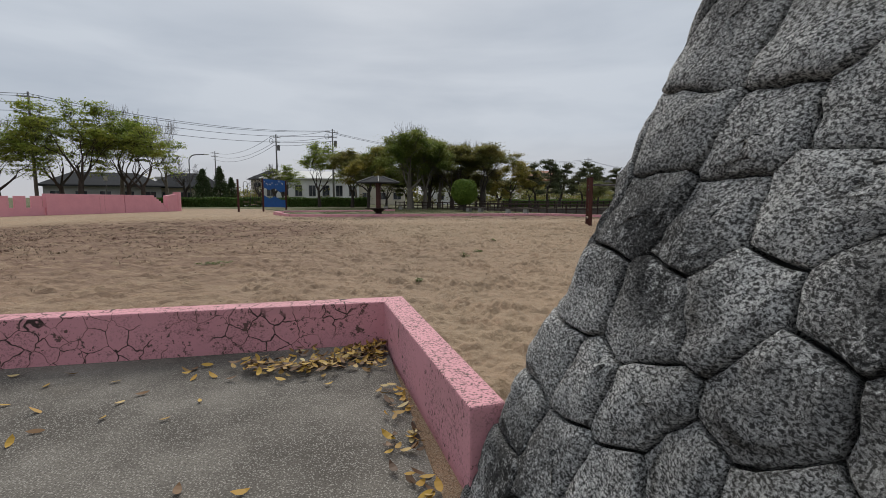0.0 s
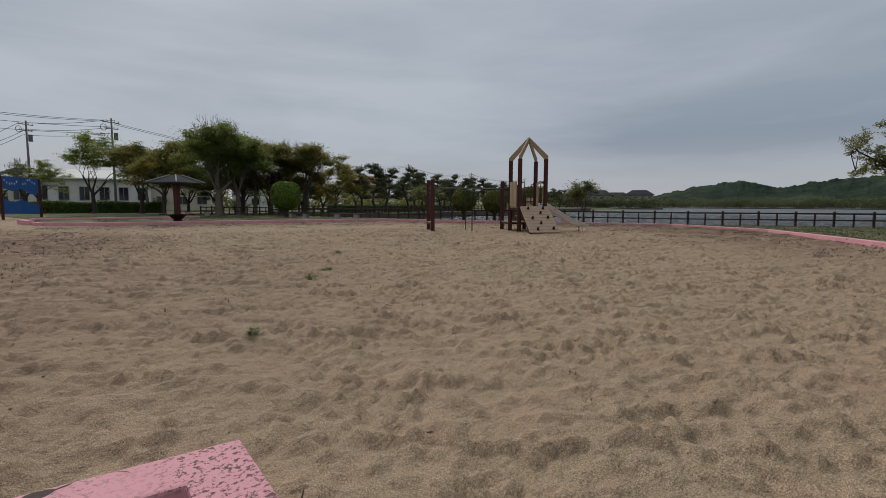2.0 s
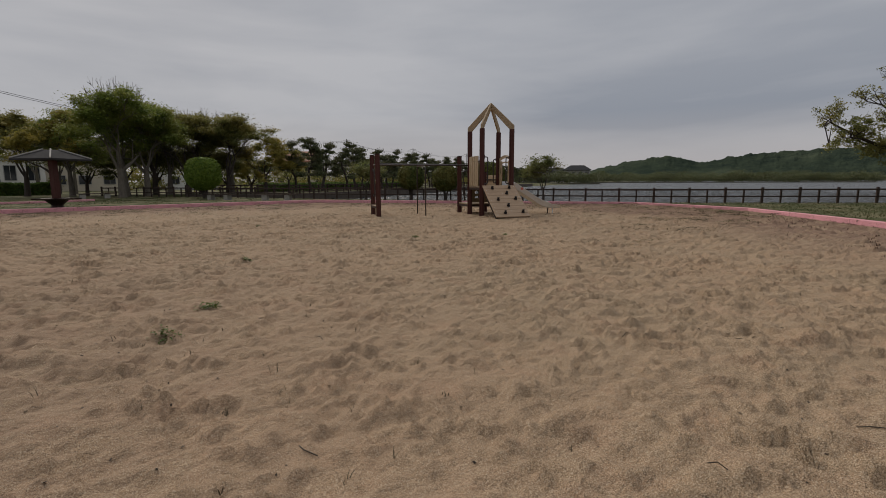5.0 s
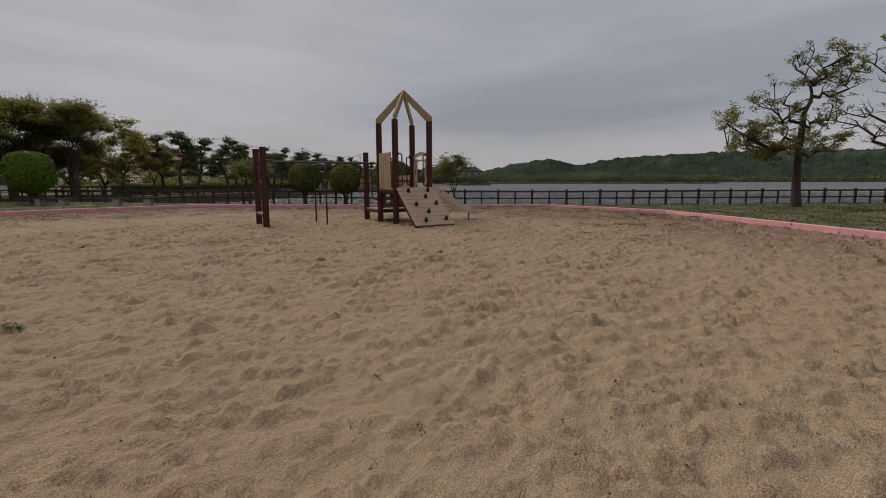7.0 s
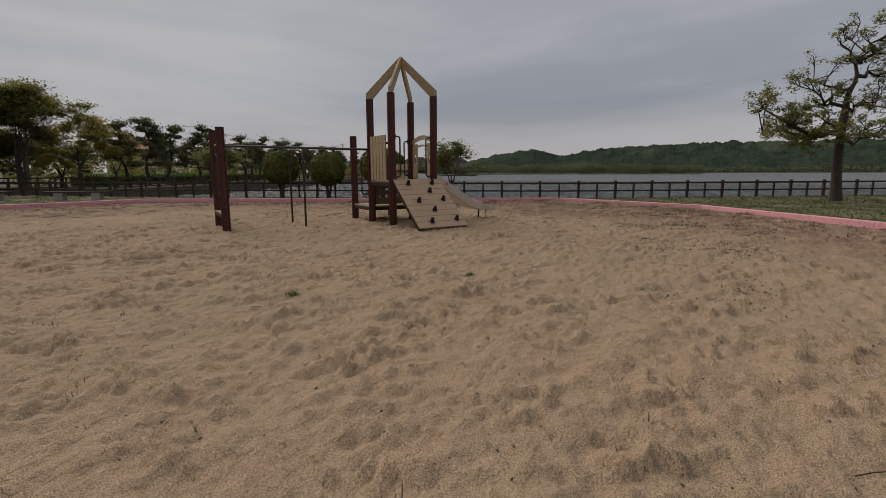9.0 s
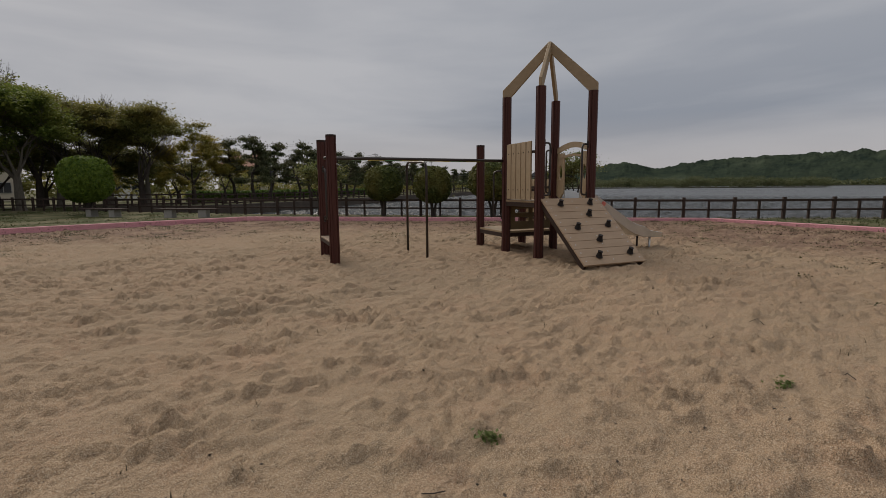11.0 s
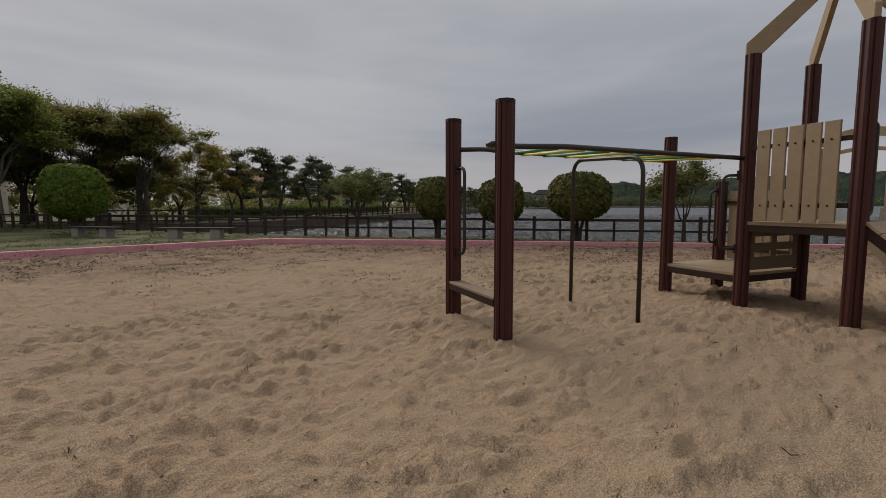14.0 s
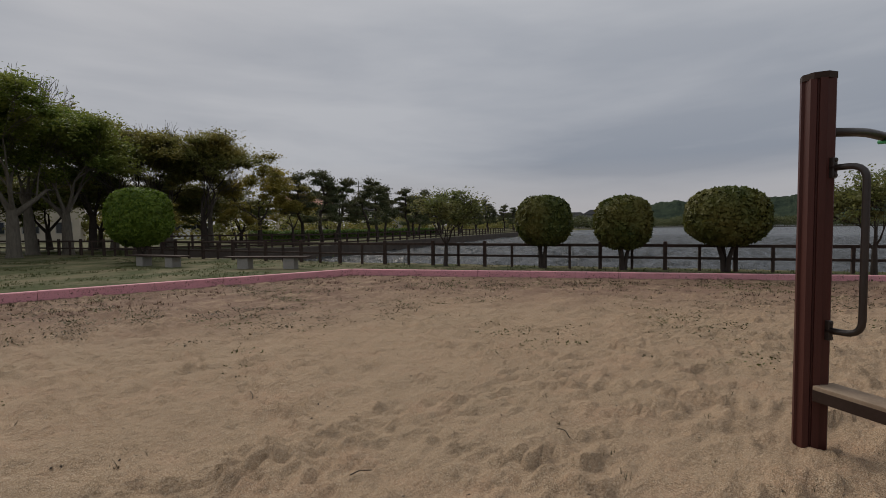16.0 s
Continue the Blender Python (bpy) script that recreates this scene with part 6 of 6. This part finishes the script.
# ---- litter, weeds and grass ----
def blades(spots, height, width, per, lean, mat, name, label, category, seed, kind="stuff", on_sand=True):
    """Tufts of thin blades at the spots (x, y, z)."""
    rng = np.random.default_rng(seed)
    base = np.repeat(np.asarray(spots, float), per, 0)
    n = len(base)
    if on_sand:
        base[:, 2] += sand_z(base[:, 0], base[:, 1])
    base = base + np.stack([rng.normal(0, 0.02, n), rng.normal(0, 0.02, n), np.zeros(n)], 1)
    a = rng.uniform(0, math.tau, n)
    h = height * rng.uniform(0.4, 1.3, n)
    out = h * lean * rng.uniform(0.2, 1.2, n)
    w = np.stack([-np.sin(a), np.cos(a), 0 * a], 1) * (width * rng.uniform(0.6, 1.3, n))[:, None]
    mid = base + np.stack([np.cos(a) * out * 0.4, np.sin(a) * out * 0.4, h * 0.6], 1)
    tip = base + np.stack([np.cos(a) * out, np.sin(a) * out, h], 1)
    v = np.stack([base - w, base + w, mid + w * 0.8, mid - w * 0.8, tip + w * 0.15, tip - w * 0.15], 1).reshape(-1, 3)
    i = np.arange(n)[:, None] * 6
    f = np.concatenate([i + np.array([[0, 1, 2, 3]]), i + np.array([[3, 2, 4, 5]])], 0)
    return tagged(arrays(name, v, f, mat), label, category, kind=kind)


def build_weeds():
    rng = np.random.default_rng(31)
    dry = leafy("dry_weeds", (0.07, 0.035, 0.025), (0.17, 0.10, 0.07), (0.10, 0.085, 0.05), 0.2)
    greyed = leafy("withered_stems", (0.05, 0.037, 0.026), (0.12, 0.09, 0.06), (0.08, 0.07, 0.04), 0.2)
    pts = np.stack([rng.uniform(-12, 27, 90000), rng.uniform(5.5, 34, 90000)], 1)
    x, y = pts[:, 0], pts[:, 1]
    kd = away(x, y, KERB)
    patch = np.array([noise.noise((a * 0.8, b * 1.1, 2)) + 0.6 * noise.noise((a * 2.5, b * 3, 5)) for a, b in pts])
    left = np.clip(1 - np.hypot((x + 6) / 9.5, (y - 21.5) / 11), 0, 1) * 2.0
    side = np.clip(1.2 - kd / 3.2, 0, 1) * np.clip((x + 2) / 3, 0, 1) * 0.8
    p = np.clip(np.maximum(left, side) * (0.3 + 1.5 * patch), 0, 1)
    keep = (rng.random(len(pts)) < p) & inside(x, y, SAND)
    blades([(a, b, -0.01) for a, b in pts[keep]], 0.05, 0.006, 5, 1.1, dry, "dry_weeds", "low reddish dry weeds spread over the sand", "weeds", 1)
    pts = np.stack([rng.uniform(-10, 24, 2400), rng.uniform(5.5, 32, 2400)], 1)
    near = inside(pts[:, 0], pts[:, 1], SAND) & (np.array([noise.noise((a * 0.35, b * 0.35, 8)) for a, b in pts]) > -0.02)
    blades([(a, b, -0.015) for a, b in pts[near]], 0.05, 0.0028, 6, 1.0, greyed, "withered_grass", "scattered withered grass stems in the sand", "weeds", 2)
    wallside = [(1.42 + abs(rng.normal(0, 0.12)), rng.uniform(3.1, 5.5), -0.02) for i in range(150)] + [(rng.uniform(-4, 1.4), 5.45 + abs(rng.normal(0, 0.1)), -0.02) for i in range(160)]
    blades(wallside, 0.06, 0.004, 6, 0.9, greyed, "withered_grass", "withered grass along the foot of the pink wall", "weeds", 3)
    lawn_mat = leafy("lawn_grass", (0.026, 0.04, 0.01), (0.075, 0.095, 0.024), (0.11, 0.10, 0.04), 0.3)
    pts = np.stack([rng.uniform(-3, 46, 80000), rng.uniform(-4, 52, 80000)], 1)
    x, y = pts[:, 0], pts[:, 1]
    ok = ~inside(x, y, SAND) & ~inside(x, y, LAKE) & (away(x, y, KERB) < 16) & (away(x, y, KERB) > 0.22) & (x > y * -0.3 + 8)
    ok &= (y < 33) | (np.array([noise.noise((a * 0.5, b * 0.7, 1)) for a, b in pts]) > 0.0)
    blades([(a, b, lawn_z(a, b) - 0.01) for a, b in pts[ok]], 0.055, 0.007, 4, 1.0, lawn_mat, "lawn_grass", "rough green lawn grass between kerb and fence", "grass", 4, on_sand=False)
    fresh = leafy("fresh_weed", (0.055, 0.085, 0.02), (0.13, 0.17, 0.045), (0.14, 0.165, 0.05), 0.3)
    for i, (a, b, r) in enumerate(((-1.4, 11.0, 0.4), (4.13, 11.85, 0.12), (3.6, 11.08, 0.1), (9.64, 15.37, 0.06), (11.6, 14.34, 0.05), (5.5, 14.6, 0.06), (2.05, 8.1, 0.05), (7.9, 20.6, 0.1))):
        c = [(a + rng.normal(0, r * 0.45), b + rng.normal(0, r * 0.35)) for q in range(26)]
        c = [(x, y, 0.02 + sand_z(x, y)) for x, y in c]
        vs, fs = leaves(c, 0.025, 0.018, int(30 + 1000 * r), 40 + i, 1.2)
        t = tagged(arrays("weed_clump", vs, fs, fresh), "low green leafy weed growing in the sand", "weed", kind="stuff")
    # low brown-green weeds matted along the far kerb
    mat_weed = leafy("matted_weed", (0.035, 0.03, 0.016), (0.085, 0.07, 0.03), (0.10, 0.10, 0.035), 0.3)
    pts = np.stack([rng.uniform(-2, 27, 40000), rng.uniform(11, 33.4, 40000)], 1)
    kd = away(pts[:, 0], pts[:, 1], KERB)
    thick = np.array([noise.noise((a * 0.55, b * 0.55, 3)) + 0.7 * noise.noise((a * 2.1, b * 2.1, 5)) for a, b in pts])
    grow = np.clip(1.2 - kd / 7.0, 0, 1) * np.clip(0.2 + 1.9 * thick, 0, 1)
    keep = (rng.random(len(pts)) < grow * 0.75) & (kd > 0.12) & inside(pts[:, 0], pts[:, 1], SAND)
    spots = np.column_stack([pts[keep], 0.022 + sand_z(pts[keep][:, 0], pts[keep][:, 1])])
    vs, fs = leaves(spots, 0.10, 0.019, len(spots) * 14, 77, 1.2, 0.04)
    tagged(arrays("matted_weeds", vs, fs, mat_weed), "low brown-green weeds matted on the sand by the kerb", "weeds", kind="stuff")
    # dark bits: bark crumbs, pebbles, twigs
    n = 5200
    pos = np.stack([rng.uniform(-8, 22, n), rng.uniform(5.6, 30, n), np.full(n, 0.004)], 1)
    pos = pos[inside(pos[:, 0], pos[:, 1], SAND)]
    pos[:, 2] += sand_z(pos[:, 0], pos[:, 1])
    vs, fs = leaves(pos, 0.001, 0.012, len(pos) * 2, 9, 1.5)
    tagged(arrays("bark_crumbs", vs, fs, plain("bark_crumb", (0.03, 0.022, 0.017), (0.07, 0.05, 0.035), 0.9)), "dark bark crumbs scattered on the sand", "litter", kind="stuff")
    twig = bmesh.new()
    rr = random.Random(6)
    for i in range(110):
        x, y, a, l = rr.uniform(-4, 18), rr.uniform(5.6, 26), rr.uniform(0, 6.3), rr.uniform(0.05, 0.16)
        bits = [(x, y, 0.006), (x + math.cos(a) * l * 0.5, y + math.sin(a) * l * 0.5, 0.016), (x + math.cos(a + 0.3) * l, y + math.sin(a + 0.3) * l, 0.008)]
        tube(twig, [(p, q, h + float(sand_z(p, q))) for p, q, h in bits], 0.003, 4)
    tagged(part("twigs", twig, M_BARK_DARK), "small dark twigs lying on the sand", "litter", kind="stuff")


build_weeds()


def build_leaf_litter():
    rng = random.Random(12)
    vs, fs = [], []

    def leaf(x, y, z, s, yaw, pitch, roll, curl):
        m = pose(x, y, z, pitch, roll, yaw)
        k = len(vs)
        for u, w in ((-1, 0), (-0.5, 0.33), (0.1, 0.4), (0.6, 0.25), (1, 0), (0.6, -0.25), (0.1, -0.4), (-0.5, -0.33)):
            vs.append(tuple(m @ Vector((u * s, w * s, curl * s * (u * u + 1.5 * w * w)))))
        for q in ((0, 1, 7, 7), (1, 2, 6, 7), (2, 3, 5, 6), (3, 4, 5, 5)):
            fs.append(tuple(k + i for i in q))
    spots = []
    for i in range(560):
        r = rng.random()
        if r < 0.5:
            q = rng.random() ** 1.3
            x, y = 1.12 - 1.0 * q + rng.gauss(0, 0.06), 5.02 - 0.36 * math.sin(q * 2.4) + rng.gauss(0, 0.075)
            x = min(x, 1.17)
            z = 0.02 + rng.uniform(0, 0.05)
        elif r < 0.78:
            x, y, z = 1.15 - abs(rng.gauss(0, 0.5)), 4.85 + rng.gauss(0, 0.16), 0.015 + rng.uniform(0, 0.02)
            y = min(y, 5.16)
        elif r < 0.9:
            x, y, z = 1.2 - abs(rng.gauss(0, 0.09)), rng.uniform(2.7, 4.2), 0.015 + rng.uniform(0, 0.02)
        else:
            x, y, z = rng.uniform(-2.6, 1.1), rng.uniform(2.0, 5.1), 0.012
        leaf(x, y, z, rng.uniform(0.028, 0.05), rng.uniform(0, 360), rng.gauss(0, 14), rng.gauss(0, 14), rng.uniform(0.05, 0.45))
    k = Mat("fallen_leaves", 0.65, spec=0.3)
    rnd = k.island()
    ra = k.n.new("ShaderNodeValToRGB")
    ra.color_ramp.elements[0].color = (0.06, 0.032, 0.018, 1)
    ra.color_ramp.elements[1].color = (0.50, 0.40, 0.20, 1)
    for p, c in ((0.35, (0.16, 0.085, 0.035, 1)), (0.6, (0.42, 0.26, 0.04, 1)), (0.8, (0.36, 0.20, 0.03, 1))):
        ra.color_ramp.elements.new(p).color = c
    k.l.new(rnd, ra.inputs[0])
    k.color(ra.outputs[0])
    quads = [f for f in fs if f[2] != f[3]]
    tris = [f[:3] for f in fs if f[2] == f[3]]
    me = bpy.data.meshes.new("fallen_leaves")
    me.from_pydata(vs, [], quads + tris)
    me.materials.append(k.m)
    tagged(new("fallen_leaves", me), "dry yellow and brown leaves drifted against the pink wall", "leaf litter", kind="stuff")


build_leaf_litter()
